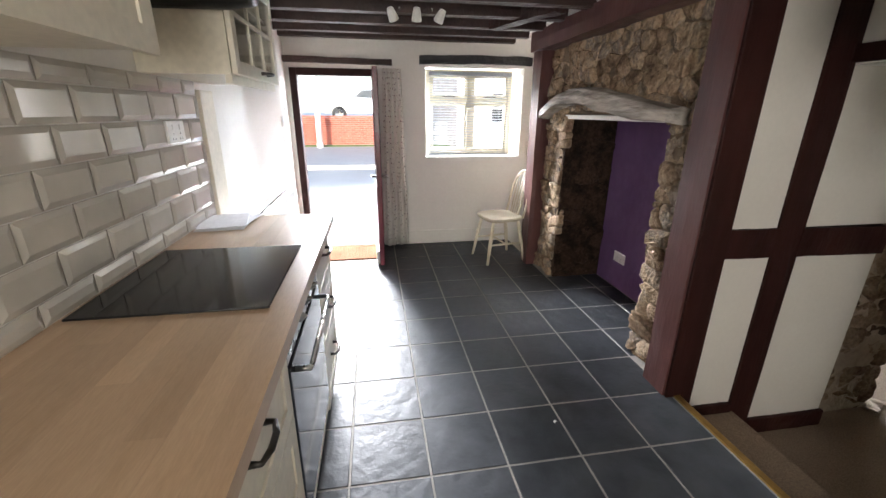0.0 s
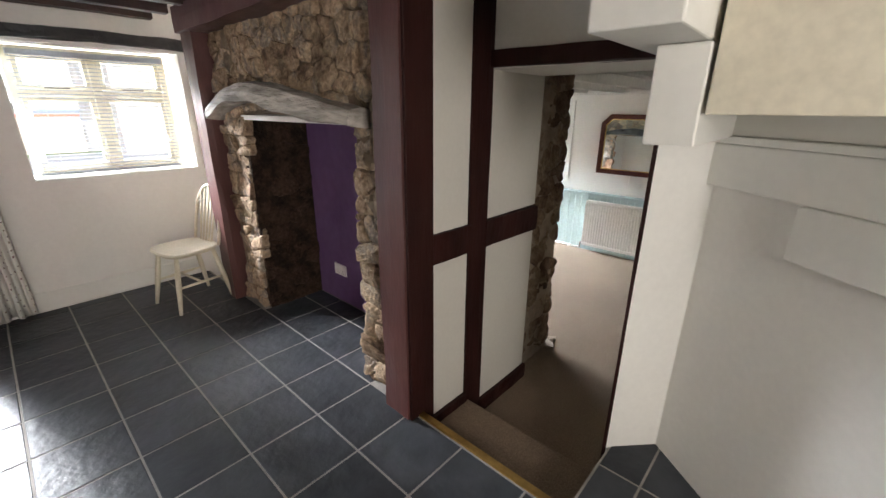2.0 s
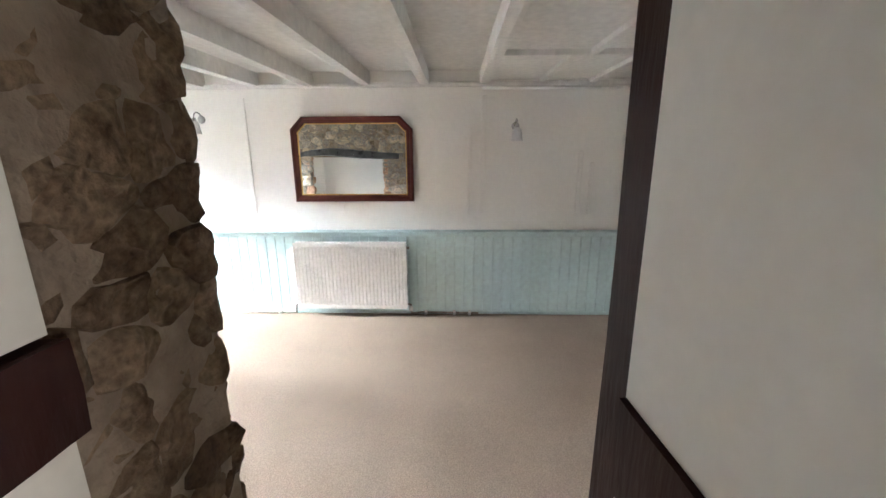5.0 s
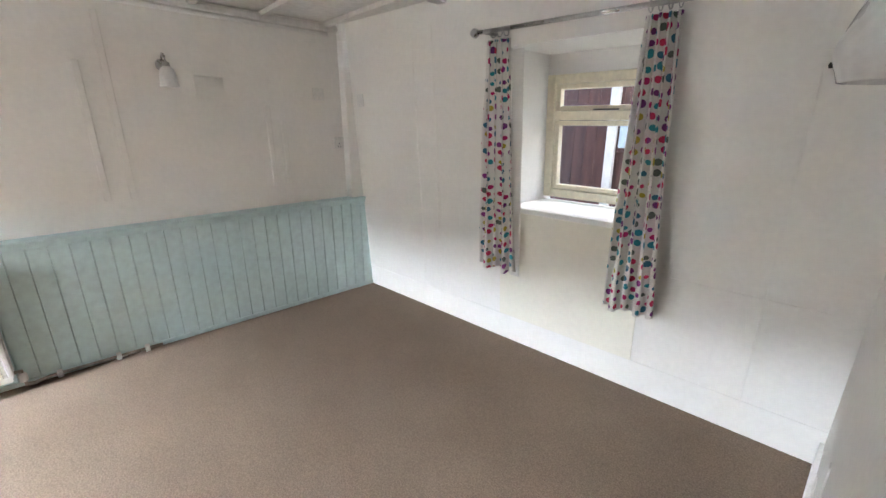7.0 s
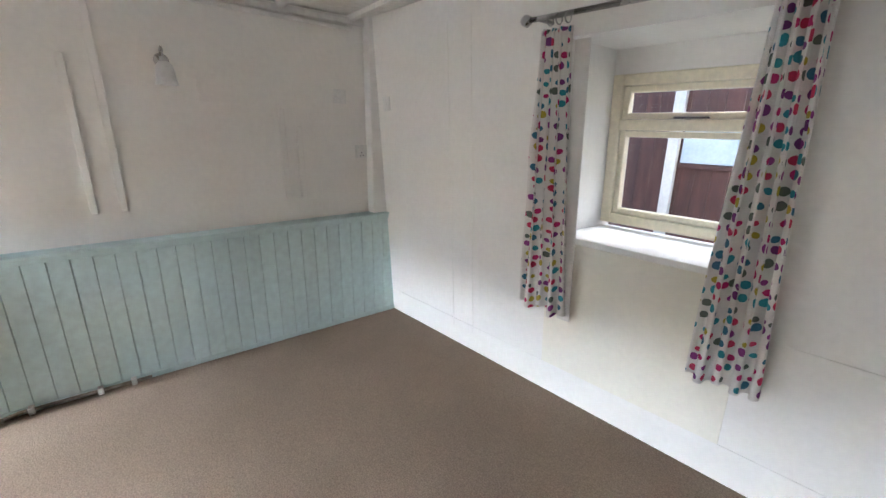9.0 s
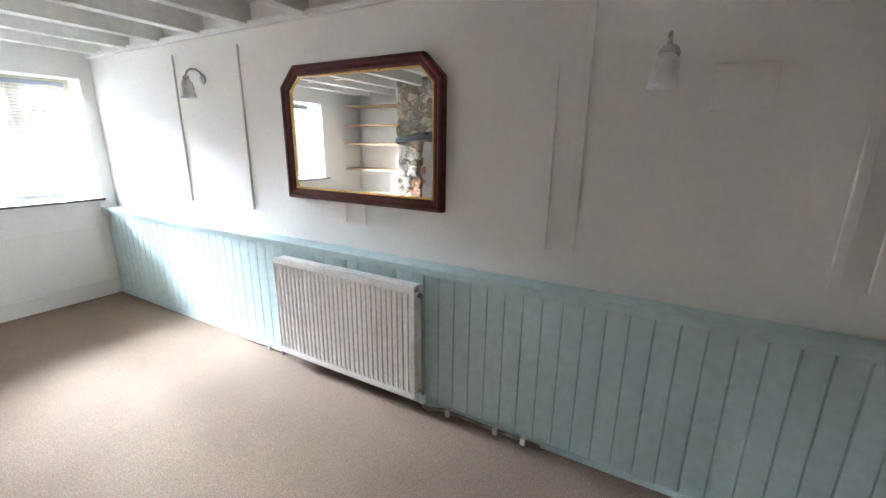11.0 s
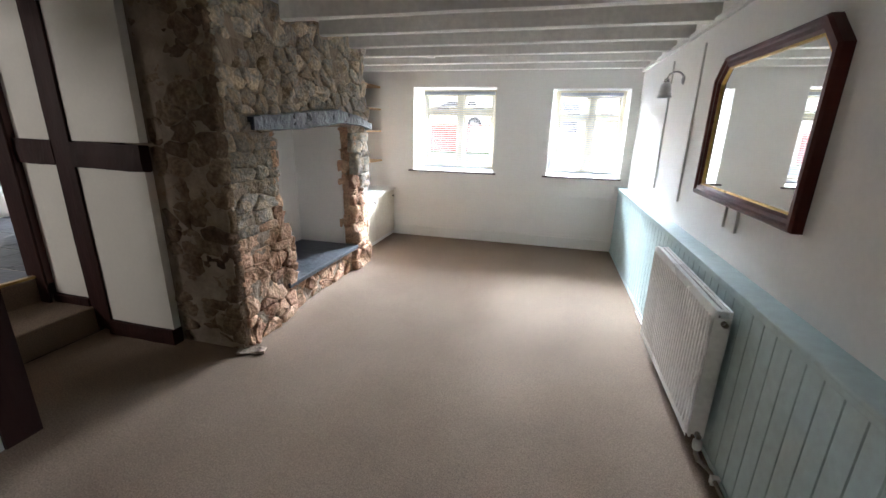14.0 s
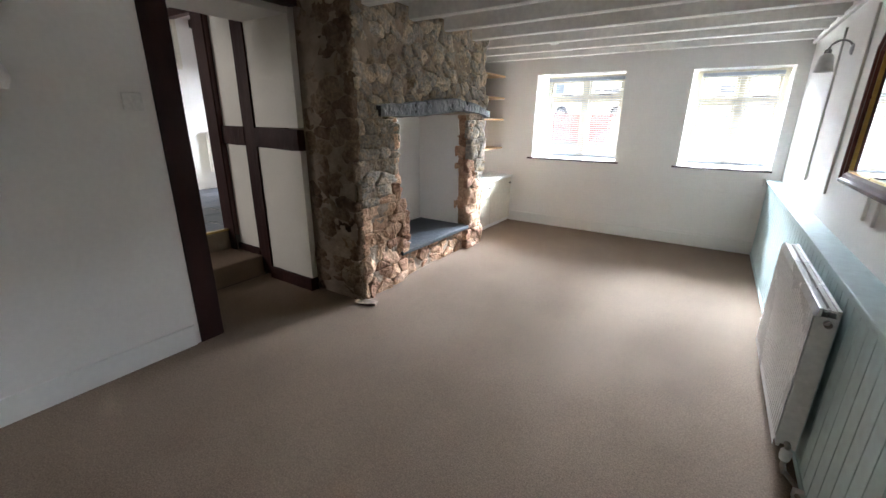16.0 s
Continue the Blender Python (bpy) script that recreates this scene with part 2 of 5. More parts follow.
M["stone_r"] = stone_mat("reddish_sandstone_rubble", [(0.16, 0.085, 0.055), (0.36, 0.205, 0.13), (0.48, 0.32, 0.21), (0.33, 0.215, 0.15)])
M["stone_d"] = stone_mat("darker_side_rubble", [(0.05, 0.03, 0.019), (0.14, 0.092, 0.058), (0.21, 0.15, 0.10), (0.10, 0.062, 0.04)])
M["house_stone"] = mat("grey_house_stone", (0.42, 0.39, 0.36), (0.28, 0.27, 0.26), 3, 0.9, 0.5, 30, rnd=0.25)
M["mortar_k"] = mat("brown_lime_mortar", (0.24, 0.175, 0.115), (0.12, 0.085, 0.058), 8, 0.95, 0.9, 30, dist=0.02)
M["mortar_l"] = mat("tan_lime_mortar", (0.36, 0.28, 0.205), (0.22, 0.165, 0.12), 8, 0.95, 0.9, 30, dist=0.02)
M["lead"] = mat("black_painted_adzed_beam", (0.02, 0.021, 0.024), (0.06, 0.062, 0.066), 9, 0.3, 0.9, 22, dist=0.02)
M["mantel_top"] = mat("worn_grey_white_adzed_beam", (0.62, 0.57, 0.51), (0.17, 0.145, 0.12), 10, 0.6, 0.9, 26, dist=0.02, stretch=(1, 0.35, 2))

mirror = bpy.data.materials.new("mirror_glass")
mirror.use_nodes = True
mb = mirror.node_tree.nodes["Principled BSDF"]
mb.inputs["Metallic"].default_value, mb.inputs["Roughness"].default_value = 1.0, 0.015
mb.inputs["Base Color"].default_value = (0.86, 0.88, 0.87, 1)
M["mirror"] = mirror


def dotted_fabric(name, ground, stops, cell, radius):
    """White cloth with printed blots, a colour to each blot."""
    m = mat(name, ground, tuple(c * 0.93 for c in ground), 4, 0.9, 0.3, 300, dist=0.002, spec=0.15)
    n, l = m.node_tree.nodes, m.node_tree.links
    tc = n.new("ShaderNodeTexCoord")
    wob = n.new("ShaderNodeTexNoise")
    wob.inputs["Scale"].default_value = 26
    l.new(tc.outputs["UV"], wob.inputs["Vector"])
    off = n.new("ShaderNodeVectorMath")
    off.operation = "MULTIPLY_ADD"
    l.new(wob.outputs["Color"], off.inputs[0])
    off.inputs[1].default_value = (0.012, 0.012, 0)
    l.new(tc.outputs["UV"], off.inputs[2])
    v = n.new("ShaderNodeTexVoronoi")
    v.voronoi_dimensions = "2D"
    v.inputs["Scale"].default_value, v.inputs["Randomness"].default_value = 1 / cell, 0.5
    l.new(off.outputs[0], v.inputs["Vector"])
    sep = n.new("ShaderNodeSeparateColor")
    l.new(v.outputs["Color"], sep.inputs[0])
    rad = n.new("ShaderNodeMapRange")
    rad.inputs["To Min"].default_value, rad.inputs["To Max"].default_value = radius * 0.55, radius
    l.new(sep.outputs[1], rad.inputs["Value"])
    less = n.new("ShaderNodeMath")
    less.operation = "LESS_THAN"
    l.new(v.outputs["Distance"], less.inputs[0])
    l.new(rad.outputs["Result"], less.inputs[1])
    r = n.new("ShaderNodeValToRGB")
    r.color_ramp.interpolation = "CONSTANT"
    while len(r.color_ramp.elements) < len(stops):
        r.color_ramp.elements.new(0.5)
    for i, c in enumerate(stops):
        r.color_ramp.elements[i].position, r.color_ramp.elements[i].color = i / len(stops), (*c, 1)
    l.new(sep.outputs[0], r.inputs["Fac"])
    hsv = [x for x in n if x.bl_idname == "ShaderNodeHueSaturation"][0]
    mx = n.new("ShaderNodeMix")
    mx.data_type = "RGBA"
    l.new(less.outputs[0], mx.inputs["Factor"])
    l.new(hsv.outputs["Color"], mx.inputs["A"])
    l.new(r.outputs["Color"], mx.inputs["B"])
    l.new(mx.outputs["Result"], n["Principled BSDF"].inputs["Base Color"])
    return m


M["dots"] = dotted_fabric("spotted_curtain_cloth", (0.76, 0.73, 0.68), [(0.45, 0.025, 0.13), (0.04, 0.25, 0.30), (0.17, 0.04, 0.17), (0.42, 0.34, 0.05), (0.52, 0.04, 0.10), (0.05, 0.16, 0.24), (0.26, 0.05, 0.22), (0.12, 0.14, 0.12)], 0.046, 0.36)
M["sprig"] = dotted_fabric("sprigged_voile", (0.80, 0.77, 0.72), [(0.30, 0.20, 0.20), (0.36, 0.30, 0.26), (0.25, 0.22, 0.24)], 0.05, 0.15)
M["lining"] = mat("plain_curtain_lining", (0.72, 0.69, 0.64), (0.66, 0.63, 0.58), 5, 0.9, 0.2, 300, dist=0.002)

# ---------------------------------------------------------------- mesh helpers


def part(name, bm, material, parent=None, label=""):
    """One bmesh as one mesh object, under a thing or under a part."""
    me = bpy.data.meshes.new(name)
    bmesh.ops.recalc_face_normals(bm, faces=bm.faces)
    bm.to_mesh(me)
    bm.free()
    me.materials.append(material)
    ob = new(name, me)
    if parent:
        ob.parent = parent
    if label:
        ob["label"] = label
    return ob


def thing(name, label, category, group="", kind="", at=(0, 0, 0)):
    ob = new(name)
    ob.empty_display_size = 0.05
    ob.location = at
    return tagged(ob, label, category, group, kind)


def settle(ob):
    """Keeps children where they were built in world space, after the thing's base was set."""
    bpy.context.view_layer.update()
    for c in ob.children:
        c.matrix_parent_inverse = ob.matrix_world.inverted()


def add_box(bm, lo, hi, bevel=0.0):
    lo, hi = [min(a, b) for a, b in zip(lo, hi)], [max(a, b) for a, b in zip(lo, hi)]
    c = [(a + b) / 2 for a, b in zip(lo, hi)]
    d = [max(b - a, 1e-4) for a, b in zip(lo, hi)]
    r = bmesh.ops.create_cube(bm, size=1, matrix=Matrix.Translation(c) @ Matrix.Diagonal((*d, 1)))
    if bevel:
        vs = set(r["verts"])
        es = [e for e in bm.edges if e.verts[0] in vs and e.verts[1] in vs]
        bmesh.ops.bevel(bm, geom=es, offset=min(bevel, min(d) * 0.45), segments=2, affect="EDGES", profile=0.5)
    return bm


def box(lo, hi, bevel=0.0):
    return add_box(bmesh.new(), lo, hi, bevel)


def boxes(rows, bevel=0.0):
    bm = bmesh.new()
    for lo, hi in rows:
        add_box(bm, lo, hi, bevel)
    return bm


def add_tube(bm, pts, radius, seg=8):
    """A round tube along points; radius may be a list."""
    pts = [Vector(p) for p in pts]
    rads = radius if isinstance(radius, (list, tuple)) else [radius] * len(pts)
    rings = []
    for i, p in enumerate(pts):
        d = (pts[min(i + 1, len(pts) - 1)] - pts[max(i - 1, 0)]).normalized()
        u = d.cross(Vector((0, 0, 1)) if abs(d.z) < 0.9 else Vector((1, 0, 0))).normalized()
        w = d.cross(u)
        rings.append([bm.verts.new(p + (u * math.cos(a) + w * math.sin(a)) * rads[i]) for a in [2 * math.pi * k / seg for k in range(seg)]])
    for a, b in zip(rings, rings[1:]):
        for k in range(seg):
            f = bm.faces.new((a[k], a[(k + 1) % seg], b[(k + 1) % seg], b[k]))
            f.smooth = True
    bm.faces.new(rings[0][::-1])
    bm.faces.new(rings[-1])
    return bm


def tube(pts, radius, seg=8):
    return add_tube(bmesh.new(), pts, radius, seg)


def lathe(profile, at, axis="z", seg=20):
    """A turned shape from (radius, height) pairs."""
    bm = bmesh.new()
    rings = []
    for r, h in profile:
        ring = []
        for k in range(seg):
            a = 2 * math.pi * k / seg
            x, y = r * math.cos(a), r * math.sin(a)
            v = {"z": (x, y, h), "x": (h, x, y), "y": (x, h, y)}[axis]
            ring.append(bm.verts.new(Vector(at) + Vector(v)))
        rings.append(ring)
    for a, b in zip(rings, rings[1:]):
        for k in range(seg):
            f = bm.faces.new((a[k], a[(k + 1) % seg], b[(k + 1) % seg], b[k]))
            f.smooth = True
    return bm


def rough_beam(p0, p1, w, h, seed, wobble=0.012, cuts=14, bow=0.0):
    """A hewn beam from p0 to p1 (centre line), w wide across and h high, with uneven edges."""
    bm = bmesh.new()
    p0, p1 = Vector(p0), Vector(p1)
    d = (p1 - p0).normalized()
    up = Vector((0, 0, 1)) if abs(d.z) < 0.9 else Vector((0, 1, 0))
    side = d.cross(up).normalized()
    rings = []
    for i in range(cuts + 1):
        f = i / cuts
        c = p0.lerp(p1, f) + up * bow * math.sin(math.pi * f)
        ring = []
        for j, (a, b) in enumerate(((-1, -1), (-0.4, -1.06), (0.4, -1.06), (1, -1), (1.04, 0), (1, 1), (-1, 1), (-1.04, 0))):
            q = noise.noise(Vector((f * 5 + seed * 7.3, j * 1.7, seed)))
            q2 = noise.noise(Vector((f * 5 + seed * 3.1, j * 1.7 + 9, seed)))
            ring.append(bm.verts.new(c + side * (a * w / 2 + q * wobble) + up * (b * h / 2 + q2 * wobble)))
        rings.append(ring)
    for a, b in zip(rings, rings[1:]):
        for k in range(8):
            bm.faces.new((a[k], a[(k + 1) % 8], b[(k + 1) % 8], b[k]))
    bm.faces.new(rings[0][::-1])
    bm.faces.new(rings[-1])
    return bm


def wall_with_holes(axis, a, b, u0, u1, z0, z1, holes):
    """A wall between a and b across its axis, from u0 to u1 along it; holes: (u, u, z, z) that go through."""
    bm = bmesh.new()
    us = sorted({u0, u1, *[h[0] for h in holes], *[h[1] for h in holes]})
    for s, e in zip(us, us[1:]):
        zs = [z0]
        for h in sorted(holes, key=lambda q: q[2]):
            if h[0] <= s and h[1] >= e:
                zs += [h[2], h[3]]
        zs.append(z1)
        for lo, hi in zip(zs[::2], zs[1::2]):
            if hi - lo > 1e-4:
                if axis == "y":
                    add_box(bm, (s, a, lo), (e, b, hi))
                else:
                    add_box(bm, (a, s, lo), (b, e, hi))
    return bm


def structure(name, bm, material, label, category="wall"):
    return tagged(part(name, bm, material), label, category, kind="structure")


rng = random.Random(7)


def clip_poly(poly, px, py, nx, ny):
    """The part of a polygon on the side of the line through (px, py) away from (nx, ny)."""
    out = []
    for (ax, ay), (bx, by) in zip(poly, poly[1:] + poly[:1]):
        da, db = (ax - px) * nx + (ay - py) * ny, (bx - px) * nx + (by - py) * ny
        if da <= 0:
            out.append((ax, ay))
        if da * db < 0:
            f = da / (da - db)
            out.append((ax + (bx - ax) * f, ay + (by - ay) * f))
    return out


def rubble_cells(u0, v0, u1, v1, size, rand):
    """Uneven stone outlines that fill a rectangle, a little wider than high."""
    w, h = u1 - u0, v1 - v0
    n = max(2, int(w * h / (size * size * 0.8)))
    k = 1.35
    pts = []
    for _ in range(n * 30):
        p = (rand.uniform(u0, u1), rand.uniform(v0, v1))
        if all(((p[0] - q[0]) / k) ** 2 + (p[1] - q[1]) ** 2 > (size * rand.uniform(0.35, 0.85)) ** 2 for q in pts):
            pts.append(p)
        if len(pts) >= n:
            break
    for p in pts:
        poly = [(u0, v0), (u1, v0), (u1, v1), (u0, v1)]
        for q in pts:
            if q != p:
                dx, dy = (q[0] - p[0]) / k ** 2, q[1] - p[1]
                poly = clip_poly(poly, (p[0] + q[0]) / 2, (p[1] + q[1]) / 2, dx, dy)
                if len(poly) < 3:
                    break
        if len(poly) >= 3:
            yield poly


def crag(p):
    """How far broken stone stands out at a point of the wall: broad lumps, sharp steps and pits."""
    a = noise.noise(p * 6.0) * 0.5 + noise.noise(p * 15.0) * 0.35 + noise.noise(p * 34.0) * 0.2
    return a - 0.7 * max(0.0, abs(noise.noise(p * 9.0 + Vector((7, 3, 1)))) - 0.32)


def stones(parent, origin, udir, vdir, ndir, rects, size, materials, seed, proud=0.03, name="stone", rough=0.03):
    """Rubble stones on a plane: every outline one broken stone, nearly flush with the mortar. materials: a function of (u, v)."""
    rand = random.Random(seed)
    o, U, V, N = Vector(origin), Vector(udir), Vector(vdir), Vector(ndir)
    for rect in rects:
        for poly in rubble_cells(*rect, size, rand):
            cu, cv = sum(p[0] for p in poly) / len(poly), sum(p[1] for p in poly) / len(poly)
            loop = []
            for (ax, ay), (bx, by) in zip(poly, poly[1:] + poly[:1]):
                ln = math.hypot(bx - ax, by - ay)
                k = max(1, min(4, int(ln / 0.03)))
                for q in range(k):
                    f = (q + 0.5) / k
                    loop.append((ax + (bx - ax) * f - cu, ay + (by - ay) * f - cv))
            if len(loop) < 4:
                continue
            p = rand.uniform(-0.3, 1.0) * proud
            tu, tv = rand.uniform(-1, 1) * proud, rand.uniform(-1, 1) * proud
            g = rand.uniform(1.0, 1.07)
            bm = bmesh.new()
            base = o + U * cu + V * cv

            def lift(x, y, f):
                return p * f + (tu * x + tv * y) / size + rough * crag(base + U * x + V * y)

            back, rim, mid, inner = [], [], [], []
            for x, y in loop:
                j = g * rand.uniform(0.9, 1.06)
                x, y = x * j, y * j
                back.append(bm.verts.new((x, y, -0.05)))
                rim.append(bm.verts.new((x, y, max(lift(x, y, 0.3) - 0.006, -0.03))))
                for ring, q, w in ((mid, rand.uniform(0.84, 0.95), 0.9), (inner, rand.uniform(0.42, 0.6), 1.0)):
                    ring.append(bm.verts.new((x * q, y * q, lift(x * q, y * q, w))))
            top = bm.verts.new((0, 0, lift(0, 0, 1.0)))
            n = len(loop)
            for k in range(n):
                j = (k + 1) % n
                for r1, r2 in ((back, rim), (rim, mid), (mid, inner)):
                    bm.faces.new((r1[k], r1[j], r2[j], r2[k]))
                bm.faces.new((inner[k], inner[j], top))
            worn = rand.random() < 0.65
            for f in bm.faces:
                f.smooth = worn
            ob = part(name, bm, materials(cu, cv), parent)
            m = Matrix((U, V, N)).transposed().to_4x4()
            m.translation = base
            ob.matrix_basis = parent.matrix_world.inverted() @ m


def ragged(u0, v0, u1, v1, side, seed, lo=-0.045, hi=0.06):
    """Courses of uneven height whose end on one side (0: u0, 1: u1) steps in and out."""
    rand = random.Random(seed)
    v, out = v0, []
    while v < v1 - 0.02:
        w = min(v + rand.uniform(0.10, 0.24), v1)
        if v1 - w < 0.08:
            w = v1
        d = rand.uniform(lo, hi)
        out.append((u0 - d, v, u1, w) if side == 0 else (u0, v, u1 + d, w))
        v = w
    return out


# ---------------------------------------------------------------- the large structure
ZL = -0.36          # living room floor; the kitchen floor is at 0
XE, XU, YF, YB, XW = 5.41, 5.485, 3.50, -1.99, 2.455   # living room walls
KX, KY, KB = -0.97, 3.09, KITCHEN_BACK - 0.06             # kitchen left, front, back walls
KC, LC = 2.13, 1.75                        # ceilings

structure("floor_kitchen_bed", box((-1.2, KB, -0.2), (1.33, 3.08, -0.0025)), M["grout"], "grey grouted bed of the kitchen tile floor", "floor")
structure("floor_side_bed", box((1.33, KB, -0.2), (1.96, -0.485, -0.0025)), M["grout"], "grey grouted bed beside the passage", "floor")
structure("floor_recess_bed", box((1.33, 0.4, -0.2), (1.85, 2.3, -0.0025)), M["grout"], "grey grouted bed in the fireplace recess", "floor")
structure("floor_carpet", box((1.76, YB - 0.40, ZL - 0.1), (XE + 0.1, YF + 0.05, ZL)), M["carpet"], "brown wool carpet over the living room floor", "carpet")
structure("ceiling_kitchen", box((-1.3, KB, KC), (2.0, KY + 0.1, KC + 0.06)), M["ceiling"], "white plaster ceiling between dark beams", "ceiling")
structure("ceiling_living", box((1.9, YB - 0.6, LC), (XE + 0.1, YF + 0.1, LC + 0.06)), M["ceiling"], "white painted board ceiling", "ceiling")



def splay_wall():
    """The passage side wall, whose end is splayed towards the kitchen."""
    bm = bmesh.new()
    plan = [(1.76, -0.475), (2.372, -0.442), (2.372, -0.74), (1.95, -0.74), (1.93, -0.635)]
    lo = [bm.verts.new((x, y, -0.5)) for x, y in plan]
    hi = [bm.verts.new((x, y, 2.3)) for x, y in plan]
    bm.faces.new(lo[::-1])
    bm.faces.new(hi)
    for k in range(5):
        bm.faces.new((lo[k], lo[(k + 1) % 5], hi[(k + 1) % 5], hi[k]))
    return bm


structure("wall_kitchen_front", wall_with_holes("y", KY, KY + 0.42, -1.2, 1.9, -0.2, 2.3, [(-0.93, -0.10, -0.2, 1.80), (0.37, 1.40, 0.94, 1.84)]), M["wall"], "white painted kitchen front wall with door and window openings")
structure("wall_kitchen_left", box((KX - 0.2, KB, -0.2), (KX, KY, 2.3)), M["wall_cool"], "white painted kitchen side wall")
structure("wall_kitchen_back", box((KX, KB - 0.15, -0.2), (2.2, KB, 2.3)), M["wall"], "plain white wall closing the kitchen")
structure("wall_living_front", wall_with_holes("y", YF, YF + 0.4, 1.95, XU + 0.2, -0.6, 2.0, [(2.93, 3.94, 0.50, 1.48), (4.58, 5.39, 0.50, 1.46)]), M["wall"], "white painted living room front wall with two window openings")
structure("wall_living_party", box((XU, YB - 0.75, -0.6), (XU + 0.15, YF, 2.0)), M["wall_cool"], "white papered wall above blue panelling")
structure("wall_living_back", wall_with_holes("y", YB - 0.45, YB, XW, XU, -0.6, 2.0, [(3.27, 4.0, 0.52, 1.37)]), M["wall_cool"], "white boarded back wall with a small deep window")
structure("wall_living_west", box((XW - 0.25, YB - 0.75, -0.6), (XW, -0.582, 2.3)), M["wall"], "white wall beside the passage")
structure("wall_passage_head", box((1.88, -0.50, 1.615), (2.37, 0.334, 2.3)), M["wall"], "white plastered wall over the passage")
structure("wall_kitchen_right", box((1.14, KB, -0.2), (1.30, -1.60, 2.3)), M["wall"], "white kitchen wall beside the passage")
structure("wall_passage_side", splay_wall(), M["wall"], "white plaster passage wall")
structure("wall_alcove", boxes([((1.95, 2.30, -0.6), (2.15, YF, 2.0))]), M["wall"], "white wall at the back of the shelf alcove")
structure("skirting_kitchen", box((-0.02, KY - 0.014, 0), (1.26, KY, 0.15), 0.004), M["gloss_white"], "white painted skirting board", "skirting")
structure("skirting_living_front", box((2.67, YF - 0.016, ZL), (XE - 0.03, YF, ZL + 0.13), 0.004), M["gloss_white"], "white painted skirting board below the windows", "skirting")
structure("skirting_living_back", box((XW, YB, ZL + 0.165), (XE - 0.03, YB + 0.003, ZL + 0.173), 0.001), M["wall_cool"], "painted-over top edge of the flush skirting", "skirting")
structure("skirting_living_west", box((XW, YB - 0.24, ZL), (XW + 0.016, -0.608, ZL + 0.13), 0.004), M["gloss_white"], "white painted skirting board", "skirting")

# chimney core: mortar behind the stones, hollow on both sides
core = thing("chimney_breast", "rubble stone chimney breast between kitchen and living room", "chimney", kind="structure")
part("core", boxes([((1.37, 0.40, -0.3), (1.84, 0.72, 2.12)), ((1.37, 1.95, -0.3), (1.84, 2.40, 2.12)), ((1.37, 0.72, 1.40), (1.84, 1.95, 2.12)),
                    ((1.84, 0.36, -0.5), (2.20, 2.34, 2.12))]), M["mortar_k"], core, "brown lime mortar core")
part("living_core", boxes([((2.20, 0.40, -0.5), (2.85, 0.84, 1.74)), ((2.20, 2.04, -0.5), (2.83, 2.30, 1.74)), ((2.20, 0.86, 1.0), (2.85, 2.02, 1.74)), ((2.64, 0.84, -0.14), (2.83, 0.925, 0.33)),
                           ((2.20, 0.86, -0.5), (2.80, 2.02, -0.14))]), M["mortar_l"], core, "tan lime mortar")
part("sooted_side", box((1.375, 1.93, 0.0), (1.81, 1.949, 1.38)), M["stone_dark"], core, "near-black mortar of the recess side")
part("recess_plaster", box((1.81, 0.74, 0.0), (1.838, 1.93, 1.42)), M["purple"], core, "purple painted recess back")
part("recess_lining", boxes([((2.202, 0.862, -0.12), (2.235, 2.018, 1.02)), ((2.235, 0.862, -0.12), (2.72, 0.885, 1.02)), ((2.235, 1.995, -0.12), (2.72, 2.018, 1.02))]), M["wall"], core, "white plastered hearth recess")

# steps down to the living room
st = thing("passage_steps", "carpeted steps from tiled kitchen down to living room", "steps", kind="structure")
part("tread", box((1.335, -0.48, -0.36), (1.765, 0.33, -0.18), 0.012), M["carpet"], st)
part("landing", box((1.20, -0.48, -0.3), (1.352, 0.33, -0.014), 0.008), M["carpet"], st)
tagged(part("threshold_strip", box((1.325, -0.48, -0.012), (1.362, 0.30, 0.006), 0.004), M["brass_strip"]), "worn brass edging strip at the kitchen step", "edging strip")

# half-timbered partition beside the passage
tp = thing("timber_partition", "dark stained timber framing with off-white plaster panels", "partition", kind="structure")
PY = 0.335
for lo, hi in (((1.43, PY, 0.89), (1.735, PY + 0.05, 2.12)), ((1.88, PY, 0.89), (2.39, PY + 0.05, 2.12)), ((1.43, PY, -0.13), (1.735, PY + 0.05, 0.75)), ((1.88, PY, -0.27), (2.39, PY + 0.05, 0.735))):
    part("panel", box(lo, hi), M["panel_white"], tp, "off-white plaster panel")
part("middle_post", rough_beam((1.808, PY + 0.015, -0.33), (1.808, PY + 0.015, 2.12), 0.145, 0.06, 3, 0.005), M["timber"], tp)
part("rail", rough_beam((1.42, PY + 0.012, 0.822), (1.74, PY + 0.012, 0.818), 0.06, 0.145, 4, 0.005), M["timber"], tp)
part("rail", rough_beam((1.87, PY + 0.012, 0.815), (2.40, PY + 0.012, 0.805), 0.06, 0.145, 5, 0.005), M["timber"], tp)
part("sill", rough_beam((1.43, PY + 0.012, -0.20), (1.74, PY + 0.012, -0.20), 0.07, 0.15, 6, 0.005), M["timber"], tp)
part("sill", rough_beam((1.87, PY + 0.012, -0.31), (2.40, PY + 0.012, -0.31), 0.07, 0.10, 7, 0.005), M["timber"], tp)
tagged(part("corner_post", rough_beam((1.347, 0.385, -0.05), (1.347, 0.385, 2.12), 0.15, 0.165, 8, 0.006), M["timber_red"]), "red-brown oak post at the fireplace corner", "post", kind="structure")
# thin sheet in dark stain: shade on the corner post's passage side, as colour
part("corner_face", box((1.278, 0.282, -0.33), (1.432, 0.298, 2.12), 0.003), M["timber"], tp)
